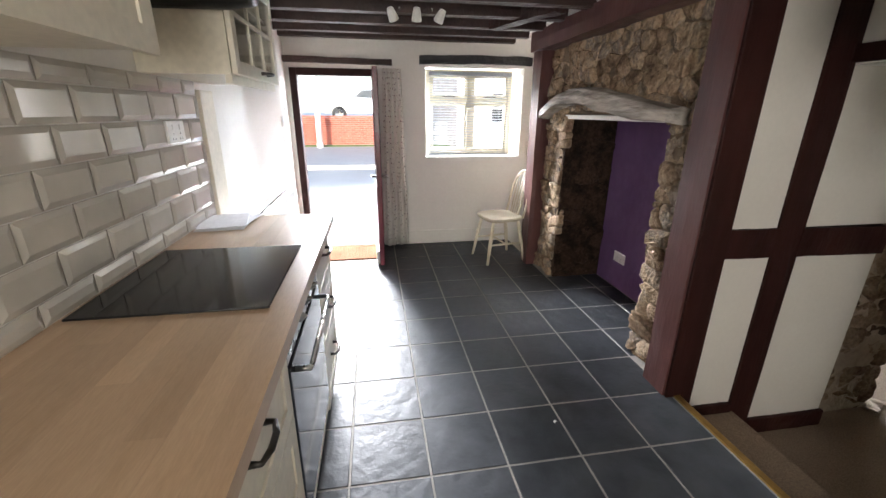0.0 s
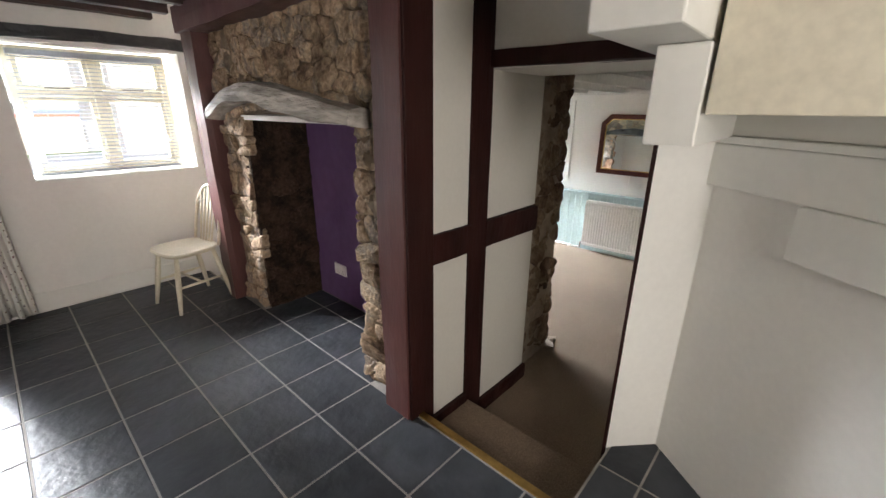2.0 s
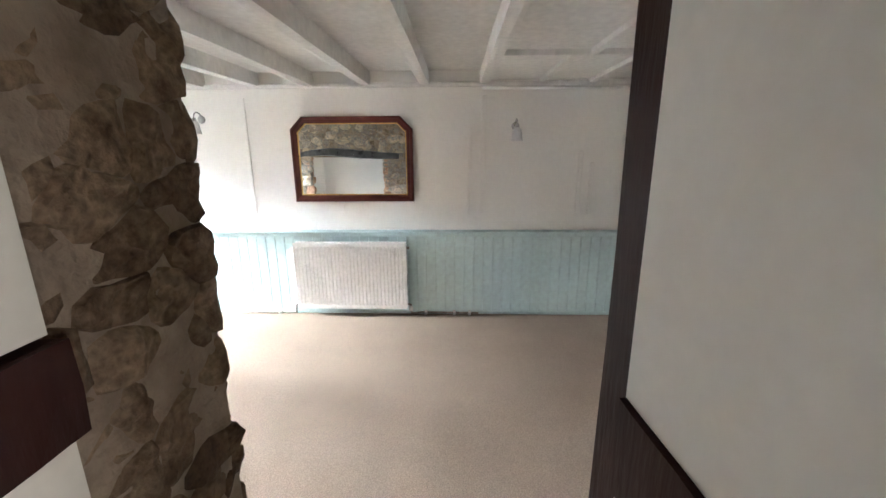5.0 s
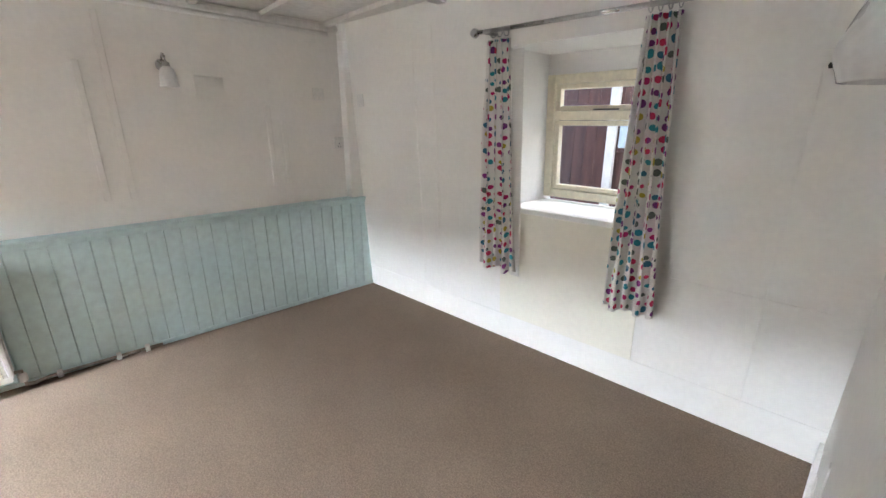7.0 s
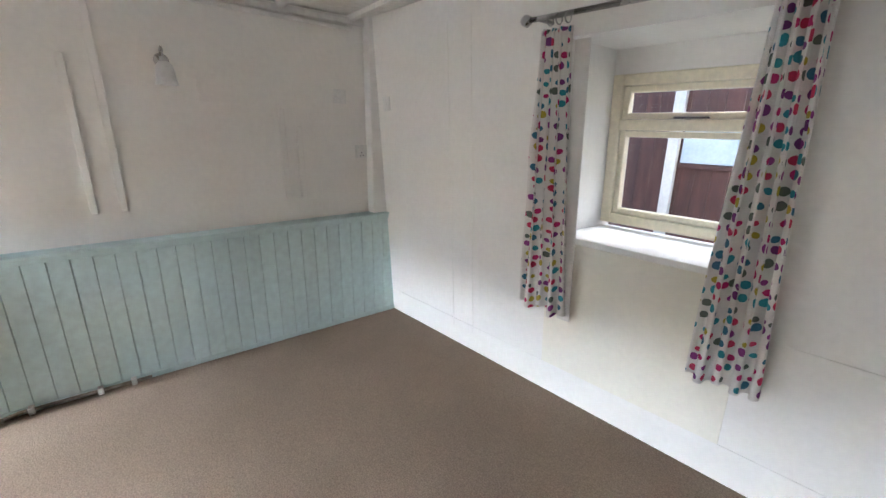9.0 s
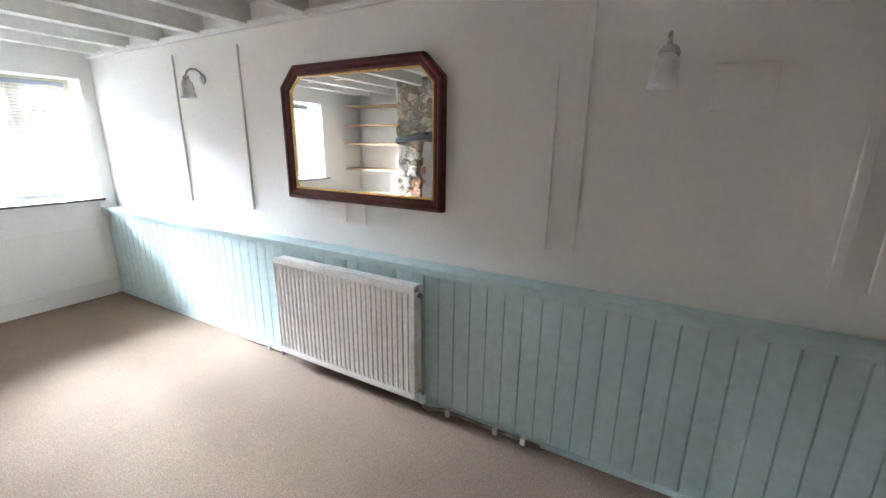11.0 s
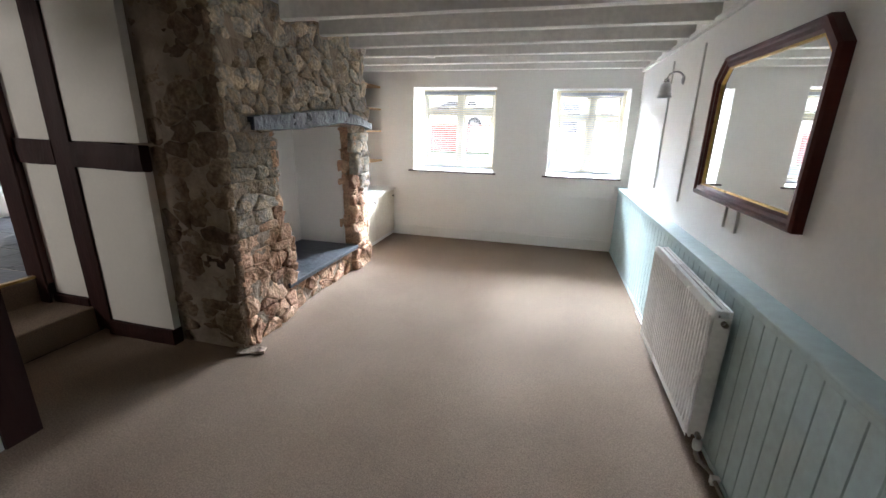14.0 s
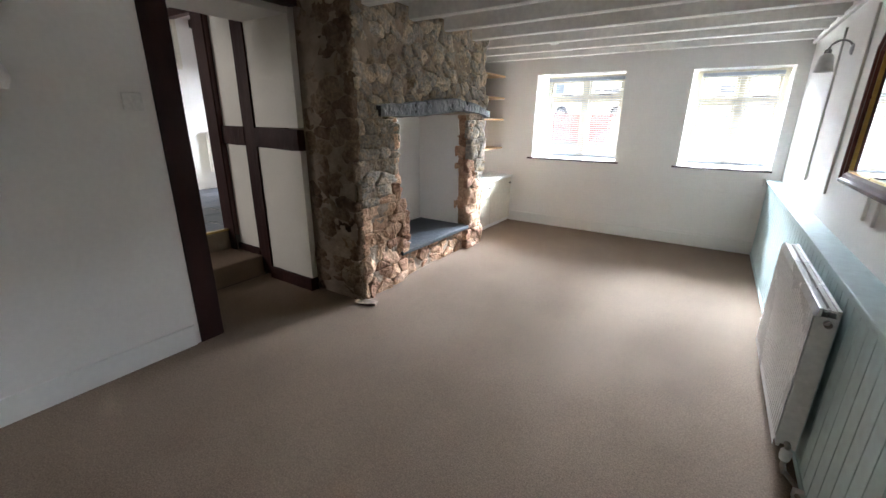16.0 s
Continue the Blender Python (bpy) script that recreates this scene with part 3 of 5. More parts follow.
tagged(part("fireplace_post", rough_beam((1.32, 2.36, 0), (1.32, 2.36, 2.0), 0.14, 0.17, 9, 0.01), M["timber_red"]), "red-brown oak post beside the fireplace", "post", kind="structure")
tagged(part("fireplace_beam", rough_beam((1.30, 0.46, 1.98), (1.30, 2.46, 1.98), 0.16, 0.15, 10, 0.012), M["timber_red"]), "red-brown oak beam over the stone fireplace", "beam", kind="structure")
tagged(part("passage_header", rough_beam((1.885, -0.50, 1.65), (1.885, 0.335, 1.66), 0.06, 0.07, 11, 0.004), M["timber"]), "dark stained beam over the passage", "beam", kind="structure")
tr = thing("passage_trim", "dark stained timbers on the white passage side wall", "partition", kind="structure")
part("edge_post", rough_beam((1.764, -0.470, ZL), (1.764, -0.470, 1.62), 0.014, 0.014, 12, 0.002), M["timber"], tr)
part("rail", rough_beam((1.775, -0.472, 0.75), (2.37, -0.440, 0.75), 0.016, 0.14, 13, 0.003), M["timber"], tr)
tagged(part("passage_post", rough_beam((2.418, -0.512, ZL), (2.418, -0.512, LC), 0.09, 0.135, 14, 0.003), M["timber"]), "dark stained oak post at the passage opening", "post", kind="structure")
tagged(part("passage_lintel", rough_beam((2.42, -0.44, 1.70), (2.42, 0.36, 1.70), 0.09, 0.09, 15, 0.006), M["timber"]), "dark stained lintel over the passage", "beam", kind="structure")

# kitchen ceiling beams
for i, (y, h) in enumerate(((2.98, 0.08), (2.62, 0.09), (2.25, 0.09), (1.86, 0.09), (1.47, 0.09), (1.05, 0.09), (0.62, 0.09), (0.2, 0.09), (-0.25, 0.09), (-0.7, 0.09), (-1.2, 0.09), (-1.7, 0.09), (-2.3, 0.09))):
    tagged(part("ceiling_beam", rough_beam((KX, y, KC - h / 2), (1.24 if y > 0.4 else 1.8, y, KC - h / 2), 0.085, h, 20 + i, 0.008), M["beam"]), "dark brown rough ceiling beam in the kitchen", "beam", "kitchen ceiling beams", "structure")
tagged(part("cross_beam", rough_beam((0.80, 2.18, KC - 0.06), (1.05, 1.52, KC - 0.06), 0.10, 0.10, 40, 0.01), M["beam"]), "short dark trimmer beam between ceiling beams", "beam", kind="structure")
# living room ceiling beams
ys = [-0.45, 0.05, 0.54] + [1.02 + 0.46 * i for i in range(6)]
for i, y in enumerate(ys):
    if y < YF - 0.05:
        tagged(part("ceiling_beam", rough_beam((2.9 if 0.3 < y < 2.3 else XW - 0.3, y, LC - 0.055), (XU, y, LC - 0.055), 0.075, 0.11, 50 + i, 0.005), M["ceiling"]), "white painted beam under the living room ceiling", "beam", "living room ceiling beams", "structure")
for x, y0, y1 in ((3.35, ys[6], ys[7]), (3.35, ys[7], ys[8])):
    tagged(part("ceiling_trimmer", box((x - 0.035, y0 + 0.038, LC - 0.06), (x + 0.035, y1 - 0.038, LC)), M["ceiling"]), "short white trimmer between ceiling beams", "beam", kind="structure")
# shallow boarded bay at the back, with a long trimmer and short joists
structure("ceiling_boarding", box((XW - 0.3, YB - 0.6, 1.672), (XU, ys[0] - 0.038, LC - 0.002)), M["ceiling"], "white boarded ceiling between shallow joists", "ceiling")
tagged(part("ceiling_trimmer", rough_beam((4.45, ys[0] - 0.04, 1.657), (4.45, YB - 0.25, 1.657), 0.06, 0.034, 80, 0.003), M["ceiling"]), "long white trimmer under the boarded ceiling", "beam", kind="structure")
for k, (x0, x1, y) in enumerate(((4.485, XU, -0.91), (4.485, XU, -1.32), (4.485, XU, -1.76), (XW - 0.2, 4.415, -1.0), (XW - 0.2, 4.415, -1.49), (XW - 0.2, 4.415, -2.0), (XW - 0.2, XU, -2.04))):
    tagged(part("ceiling_joist", rough_beam((x0, y, 1.659), (x1, y, 1.659), 0.042, 0.03, 81 + k, 0.003), M["ceiling"]), "slim white joist under the boarded ceiling", "beam", "back bay ceiling joists", "structure")
structure("cornice", boxes([((XU - 0.03, YB, LC - 0.13), (XU, YF, LC - 0.092)), ((2.5, YF - 0.03, LC - 0.06), (XU - 0.03, YF, LC - 0.02))], 0.008), M["ceiling"], "white moulding along the top of the wall", "trim")

# ---------------------------------------------------------------- windows and doors


def blind(label, x0, x1, y, z0, z1, pitch=0.026):
    t = thing("venetian_blind", label, "blind")
    part("headrail", box((x0, y - 0.018, z1 - 0.035), (x1, y + 0.018, z1), 0.004), M["blind"], t)
    part("bottom_rail", box((x0, y - 0.013, z0), (x1, y + 0.013, z0 + 0.018), 0.004), M["blind"], t)
    for x in (x0 + 0.12, x1 - 0.12):
        part("ladder_cord", box((x - 0.001, y - 0.014, z0), (x + 0.001, y - 0.012, z1 - 0.03)), M["blind"], t)
    me = None
    z = z0 + 0.035
    while z < z1 - 0.045:
        if me is None:
            s = part("slat", box((-(x1 - x0) / 2, -0.007, -0.0005), ((x1 - x0) / 2, 0.007, 0.0005)), M["blind"], t)
            me = s.data
        else:
            s = new("slat", me)
            s.parent = t
        s.matrix_basis = pose((x0 + x1) / 2, y, z, 24)
        z += pitch
    return t


def casement(name, label, x0, x1, z0, z1, y, trans, mid, face=1):
    """A painted frame with a light over and a light under each side of a mullion; face is the way the room lies (-1: towards -y)."""
    t = tagged(new(name), label, "window", kind="structure")
    d = 0.035
    fw = 0.05
    part("window_frame", boxes([((x0, y - d, z0), (x0 + fw, y + d, z1)), ((x1 - fw, y - d, z0), (x1, y + d, z1)), ((x0 + fw, y - d, z1 - fw), (x1 - fw, y + d, z1)), ((x0 + fw, y - d, z0), (x1 - fw, y + d, z0 + fw))], 0.006), M["window_cream"], t)
    cols = [(x0 + fw, mid - 0.028), (mid + 0.028, x1 - fw)] if mid else [(x0 + fw, x1 - fw)]
    if mid:
        part("mullion", box((mid - 0.028, y - d, z0 + fw), (mid + 0.028, y + d, z1 - fw), 0.006), M["window_cream"], t)
    for a, b in cols:
        part("transom", box((a, y - d, trans - 0.025), (b, y + d, trans + 0.025), 0.006), M["window_cream"], t)
        for lo, hi in ((z0 + fw, trans - 0.025), (trans + 0.025, z1 - fw)):
            sash = part("sash", boxes([((a + 0.002, y - 0.02, lo + 0.002), (a + 0.03, y + 0.02, hi - 0.002)), ((b - 0.03, y - 0.02, lo + 0.002), (b - 0.002, y + 0.02, hi - 0.002)), ((a + 0.03, y - 0.02, hi - 0.03), (b - 0.03, y + 0.02, hi - 0.002)), ((a + 0.03, y - 0.02, lo + 0.002), (b - 0.03, y + 0.02, lo + 0.03))], 0.004), M["window_cream"], t)
            g = part("pane", box((a + 0.03, y - 0.003, lo + 0.03), (b - 0.03, y + 0.003, hi - 0.03)), M["glass"], sash)
            g.visible_shadow = False
        part("stay", box(((a + b) / 2 - 0.07, y - face * -0.022, trans + 0.028), ((a + b) / 2 + 0.07, y - face * -0.034, trans + 0.036), 0.003), M["pewter"], t)
    return t


casement("window_1", "cream painted kitchen window with four lights", 0.39, 1.33, 0.955, 1.825, KY + 0.17, 1.53, 0.86, -1)
blind("white venetian blind half open in the kitchen window", 0.42, 1.30, KY + 0.10, 0.965, 1.80)
structure("sill_kitchen", box((0.372, KY - 0.01, 0.94), (1.398, KY + 0.14, 0.953), 0.004), M["gloss_white"], "white window board", "sill")
casement("window_2", "cream painted living room window with four lights", 3.00, 3.94, 0.515, 1.47, YF + 0.22, 1.22, 3.49, -1)
blind("white venetian blind in the living room window", 3.03, 3.91, YF + 0.15, 0.53, 1.44, 0.024)
casement("window_3", "cream painted living room window near the blue panelling", 4.61, 5.38, 0.515, 1.455, YF + 0.22, 1.17, 5.02, -1)
blind("white venetian blind raised behind the window head", 4.66, 5.33, YF + 0.15, 0.53, 1.43, 0.024)
structure("sill_front_a", box((2.87, YF - 0.035, 0.483), (3.98, YF - 0.001, 0.50), 0.004), M["timber"], "dark stained window sill edge", "sill")
structure("sill_front_b", box((4.53, YF - 0.035, 0.483), (5.40, YF - 0.001, 0.50), 0.004), M["timber"], "dark stained window sill edge", "sill")
casement("window_4", "cream painted back window with a top-hung light", 3.29, 4.0, 0.55, 1.26, YB - 0.40, 1.035, 0, 1)
structure("head_back", box((3.272, YB - 0.44, 1.261), (3.998, YB - 0.37, 1.369)), M["wall_cool"], "white plastered head of the back window", "wall")
structure("sill_back", box((3.272, YB - 0.37, 0.505), (3.998, YB + 0.012, 0.532), 0.006), M["gloss_white"], "white painted deep window sill", "sill")

# lintels over the kitchen openings
tagged(part("door_lintel", rough_beam((-0.97, KY - 0.025, 1.87), (0.04, KY - 0.025, 1.86), 0.07, 0.05, 60, 0.006), M["beam"]), "dark oak lintel over the front door", "lintel", kind="structure")
tagged(part("window_lintel", rough_beam((0.31, KY - 0.012, 1.895), (1.47, KY - 0.012, 1.90), 0.06, 0.075, 61, 0.014, bow=0.01), M["black_beam"]), "black painted rough lintel over the kitchen window", "lintel", kind="structure")

# front door, standing open inwards, with its frame
df = tagged(new("door_1"), "open front door frame in dark stained wood", "door", kind="structure")
part("door_frame", boxes([((-0.93, KY - 0.01, -0.02), (-0.865, KY + 0.10, 1.80)), ((-0.165, KY - 0.01, -0.02), (-0.10, KY + 0.10, 1.80)), ((-0.865, KY - 0.01, 1.735), (-0.165, KY + 0.10, 1.80))], 0.005), M["timber"], df)
part("threshold", box((-0.865, KY + 0.0, -0.06), (-0.165, KY + 0.40, 0.02), 0.008), M["gloss_white"], df, "worn white door sill")
leaf = tagged(new("front_door"), "maroon panelled front door standing open", "door")
DX = -0.158
part("door_leaf", box((DX, 2.36, 0.03), (DX + 0.042, 3.085, 1.76), 0.004), M["maroon"], leaf)
for z0, z1 in ((0.2, 0.75), (0.95, 1.6)):
    part("door_panel", box((DX - 0.008, 2.48, z0), (DX - 0.001, 2.97, z1), 0.004), M["maroon"], leaf)
part("weather_bar", box((DX - 0.03, 2.40, 0.03), (DX - 0.002, 3.05, 0.16), 0.008), M["gloss_white"], leaf, "white weather bar")
for s in (-1, 1):
    x = DX + 0.021 + s * 0.03
    part("door_handle", tube([(DX + 0.021 + s * 0.022, 2.42, 0.86), (x + s * 0.03, 2.42, 0.86), (x + s * 0.035, 2.44, 0.86), (x + s * 0.035, 2.54, 0.855)], 0.009), M["pewter"], leaf)
part("letter_plate", box((DX - 0.006, 2.62, 0.82), (DX - 0.001, 2.84, 0.89), 0.003), M["pewter"], leaf)


def curtain(name, label, x0, x1, y, z0, z1, material, folds, depth, flare=0.0, lining=None):
    """Pleated cloth hanging between x0 and x1; it spreads towards the hem by flare."""
    bm = bmesh.new()
    uvl = bm.loops.layers.uv.new("cloth")
    nu, nv = folds * 10, 16
    grid = []
    full = folds * 4.2 * depth
    for j in range(nv + 1):
        f = j / nv
        z = z1 + (z0 - z1) * f
        row = []
        for i in range(nu + 1):
            g = i / nu
            ph = g * folds * 2 * math.pi
            amp = depth * (0.55 + 0.45 * f)
            w = 1 + flare * f
            xx = (x0 + x1) / 2 + (g - 0.5) * (x1 - x0) * w + 0.006 * math.sin(ph * 2 + 3 * f)
            yy = y + amp * math.sin(ph + 0.5 * math.sin(3 * f)) + 0.010 * noise.noise(Vector((g * 6, f * 4, x0)))
            zz = z + (0.012 * math.sin(ph * 0.5 + 1) + 0.02 * noise.noise(Vector((g * 5, 3, x0)))) * f
            v = bm.verts.new((xx, yy, zz))
            row.append((v, (g * full + x0, z)))
        grid.append(row)
    for j in range(nv):
        for i in range(nu):
            q = [grid[j][i], grid[j][i + 1], grid[j + 1][i + 1], grid[j + 1][i]]
            f = bm.faces.new([a[0] for a in q])
            f.smooth = True
            for lp, a in zip(f.loops, q):
                lp[uvl].uv = a[1]
    t = thing(name, label, "curtain")
    c = part("cloth", bm, material, t)
    md = c.modifiers.new("thickness", "SOLIDIFY")
    md.thickness = 0.003
    if lining:
        part("lining", box((lining[0], y - 0.012, z0 - 0.02), (lining[1], y - 0.008, z1 - 0.05)), M["lining"], t)
    return t


curtain("door_curtain", "thin sprigged curtain gathered beside the front door", -0.06, 0.12, KY - 0.10, 0.03, 1.80, M["sprig"], 4, 0.035, 0.5)
cl = curtain("spotted_curtain", "white curtain with coloured spots, drawn aside", 3.93, 4.075, YB + 0.075, 0.15, 1.395, M["dots"], 4, 0.028, 0.8, (3.86, 3.925))
cr = curtain("spotted_curtain", "white curtain with coloured spots at the window", 3.165, 3.295, YB + 0.09, 0.12, 1.395, M["dots"], 4, 0.03, 0.75)
rod = thing("curtain_rod", "brushed steel curtain rod with ball ends and rings", "curtain rod")
part("pole", tube([(3.01, YB + 0.085, 1.43), (4.13, YB + 0.085, 1.44)], 0.0105, 10), M["steel"], rod)
for x, z in ((2.995, 1.43), (4.145, 1.44)):
    part("finial", lathe([(0.0005, -0.024), (0.016, -0.018), (0.024, 0), (0.016, 0.018), (0.0005, 0.024)], (x, YB + 0.085, z), "x"), M["steel"], rod)
for x in (3.07, 4.08):
    part("bracket", tube([(x, YB, 1.435), (x, YB + 0.085, 1.435)], 0.008), M["steel"], rod)
for x in (3.18, 3.215, 3.25, 3.285, 3.95, 3.99, 4.03):
    pts = [(x, YB + 0.085 + 0.02 * math.cos(a), 1.425 + 0.02 * math.sin(a)) for a in [2 * math.pi * k / 14 for k in range(15)]]
    part("ring", tube(pts, 0.0025, 6), M["steel"], rod)

# ---------------------------------------------------------------- kitchen things


def handle(parent, p, along, out, length=0.11):
    """A bowed pewter pull at p, running along an axis and standing out."""
    p, a, o = Vector(p), Vector(along), Vector(out)
    pts = [p - a * length / 2, p - a * length / 2 + o * 0.024, p - a * length * 0.2 + o * 0.034, p + a * length * 0.2 + o * 0.034, p + a * length / 2 + o * 0.024, p + a * length / 2]
    return part("handle", tube(pts, [0.008, 0.006, 0.0075, 0.0075, 0.006, 0.008]), M["pewter"], parent, "dark pewter bow handle")


FX = -0.425   # cabinet fronts


def front_panel(parent, name, y0, y1, z0, z1, x, deep=0.02):
    """A shaker front: a slab with a raised border round a sunk field."""
    b = 0.055
    bm = boxes([((x - deep, y0, z0), (x - 0.006, y1, z1)), ((x - 0.006, y0, z0), (x, y0 + b, z1)), ((x - 0.006, y1 - b, z0), (x, y1, z1)), ((x - 0.006, y0 + b, z1 - b), (x, y1 - b, z1)), ((x - 0.006, y0 + b, z0), (x, y1 - b, z0 + b))])
    return part(name, bm, M["cream"], parent)


def base_unit(label, y0, y1, splits):
    t = thing("base_cabinet", label, "cabinet", "kitchen base cabinets")
    part("body", box((KX + 0.01, y0 + 0.001, 0.10), (FX - 0.022, y1 - 0.001, 0.878)), M["cream"], t)
    part("plinth", box((KX + 0.01, y0 + 0.001, 0.0), (FX - 0.04, y1 - 0.001, 0.098)), M["cream"], t)
    for z0, z1, kind in splits:
        d = front_panel(t, kind, y0 + 0.003, y1 - 0.003, z0, z1, FX)
        zh = z1 - 0.07 if kind == "drawer" else z1 - 0.1
        handle(d, (FX, (y0 + y1) / 2, zh), (0, 1, 0), (1, 0, 0))
    return t


base_unit("cream shaker drawer unit with pewter handles beyond the oven", 0.325, 0.805, [(0.11, 0.36, "drawer"), (0.365, 0.615, "drawer"), (0.62, 0.872, "drawer")])
base_unit("cream shaker drawer unit with pewter handles near the oven", -0.885, -0.285, [(0.11, 0.36, "drawer"), (0.365, 0.615, "drawer"), (0.62, 0.872, "drawer")])
base_unit("cream shaker base cabinet with a door", -1.49, -0.89, [(0.11, 0.872, "cabinet_door")])
base_unit("cream shaker base cabinet at the end of the run", -2.09, -1.495, [(0.11, 0.872, "cabinet_door")])

ov = thing("oven", "built-in electric oven with dark glass door", "oven")
part("body", box((KX + 0.01, -0.283, 0.15), (FX - 0.022, 0.323, 0.878)), M["steel"], ov)
part("plinth", box((KX + 0.01, -0.283, 0.0), (FX - 0.03, 0.323, 0.148)), M["cream"], ov, "cream plinth panel")
part("control_panel", box((FX - 0.02, -0.28, 0.765), (FX, 0.32, 0.872), 0.003), M["steel"], ov)
door = part("oven_door", box((FX - 0.02, -0.28, 0.20), (FX + 0.004, 0.32, 0.758), 0.004), M["oven_glass"], ov, "dark glass oven door")
part("handle", tube([(FX + 0.004, -0.22, 0.715), (FX + 0.045, -0.22, 0.715), (FX + 0.048, -0.2, 0.715), (FX + 0.048, 0.24, 0.715), (FX + 0.045, 0.26, 0.715), (FX + 0.004, 0.26, 0.715)], 0.009), M["steel"], door, "brushed steel bar handle")
part("warmer_panel", box((FX - 0.02, -0.28, 0.152), (FX, 0.32, 0.195), 0.003), M["cream"], ov)
for y in (-0.10, 0.02, 0.14):
    part("knob", lathe([(0.019, 0.0), (0.019, 0.012), (0.016, 0.014), (0.001, 0.031)], (FX, y, 0.82), "x", 16), M["steel"], ov)

wt = thing("worktop", "pale beech block worktop with a square front edge", "worktop")
staves = 9
wd = (FX + 0.035 - KX) / staves
k = 0
for i in range(staves):
    y = -2.1 + (i * 0.37) % 0.9 - 0.9
    while y < 0.815:
        y1 = min(y + 0.95, 0.815)
        a = max(y, -2.1)
        if y1 - a > 0.01:
            part("stave", box((KX + i * wd, a, 0.88), (KX + (i + 1) * wd - 0.0003, y1 - 0.0003, 0.919 + 0.0001 * (k % 3))), M["beech"], wt)
            k += 1
        y += 0.95
hob = thing("ceramic_hob", "black ceramic glass hob set in the worktop", "hob")
part("glass", box((-0.945, -0.24, 0.9195), (-0.462, 0.29, 0.926), 0.003), M["hob_glass"], hob)
pp = thing("papers", "loose white papers lying on the worktop", "paper")
for i, (dx, dy, a) in enumerate(((0, 0, 4), (0.012, 0.02, -6), (-0.01, 0.01, 12))):
    s = part("sheet", box((-0.10, -0.13, 0), (0.10, 0.13, 0.003), 0.001), M["paper"], pp)
    s.matrix_basis = pose(-0.855 + dx, 0.68 + dy, 0.9205 + 0.004 * i, 0, 0, a)

structure("wall_nib", box((KX, 0.868, 0.0), (KX + 0.028, 1.03, 1.50), 0.004), M["cream"], "cream painted boxing at the end of the wall tiles", "boxing")
# bevelled wall tiles
tw = thing("tile_splashback", "glossy cream bevelled brick tiles over the worktop", "tiles", kind="structure")
part("tile_bed", box((KX, -2.1, 0.92), (KX + 0.010, 0.862, 1.535)), M["tile_grout"], tw, "white grout")


def bevel_tile(y0, y1, z0, z1):
    bm = bmesh.new()
    x = KX + 0.0102
    b, g, h = 0.016, 0.0018, 0.0085
    y0, y1, z0, z1 = y0 + g, y1 - g, z0 + g, z1 - g
    o = [bm.verts.new(p) for p in ((x, y0, z0), (x, y1, z0), (x, y1, z1), (x, y0, z1))]
    m_ = [bm.verts.new((x + 0.003, p.co.y, p.co.z)) for p in o]
    bi, bj = min(b, (y1 - y0) * 0.3), min(b, (z1 - z0) * 0.3)
    t = [bm.verts.new((x + h, p.co.y + (bi if abs(p.co.y - y0) < 1e-5 else -bi), p.co.z + (bj if abs(p.co.z - z0) < 1e-5 else -bj))) for p in o]
    for r1, r2 in ((o, m_), (m_, t)):
        for i in range(4):
            bm.faces.new((r1[i], r1[(i + 1) % 4], r2[(i + 1) % 4], r2[i]))
    bm.faces.new(t)
    return bm


for r in range(7):
    z1 = 1.575 - 0.099 * r
    z0 = max(z1 - 0.099, 0.921)
    z1c = min(z1, 1.535)
    off = 0.029 if r % 2 == 1 else -0.073
    y = off - 0.2 * 11
    while y < 0.86:
        a, b = max(y, -2.1), min(y + 0.2, 0.86)
        if b - a > 0.015 and z1c - z0 > 0.015:
            part("tile", bevel_tile(a, b, z0, z1c), M["tile"], tw)
        y += 0.2


def socket(label, p, normal, w=0.146, h=0.086, holes=2, kind="socket"):
    """A white faceplate with rocker switches."""
    t = thing("wall_" + kind, label, kind)
    n = Vector(normal)
    u = n.cross(Vector((0, 0, 1)))
    def slab(name, du, dz, ww, hh, d0, d1, material, parent):
        c = Vector(p) + u * du + Vector((0, 0, dz))
        a = c - u * ww / 2 - Vector((0, 0, hh / 2)) + n * d0
        b = c + u * ww / 2 + Vector((0, 0, hh / 2)) + n * d1
        return part(name, box(a, b, 0.003), material, parent)
    pl = slab("faceplate", 0, 0, w, h, 0.0, 0.011, M["white_plastic"], t)
    for i in range(holes):
        du = (i - (holes - 1) / 2) * 0.06
        slab("rocker", du, 0.018 if kind == "socket" else 0, 0.014, 0.022, 0.0112, 0.014, M["white_plastic"], pl)
        if kind == "socket":
            for dx, dz in ((0, 0.0), (-0.011, -0.02), (0.011, -0.02)):
                slab("slot", du + dx, dz - 0.006, 0.005, 0.008, 0.0112, 0.0116, M["black"], pl)
    return t


socket("white double socket on the tiled splashback", (KX + 0.0185, 0.565, 1.33), (1, 0, 0))
socket("white double socket on the purple recess wall", (1.8085, 1.62, 0.27), (-1, 0, 0))
socket("white light switch beside the front door", (KX, 2.72, 1.32), (1, 0, 0), 0.086, 0.086, 1, "switch")
socket("small white switch plate by the door", (KX, 2.9, 1.42), (1, 0, 0), 0.05, 0.06, 1, "switch")

# wall cabinets
UX = -0.64


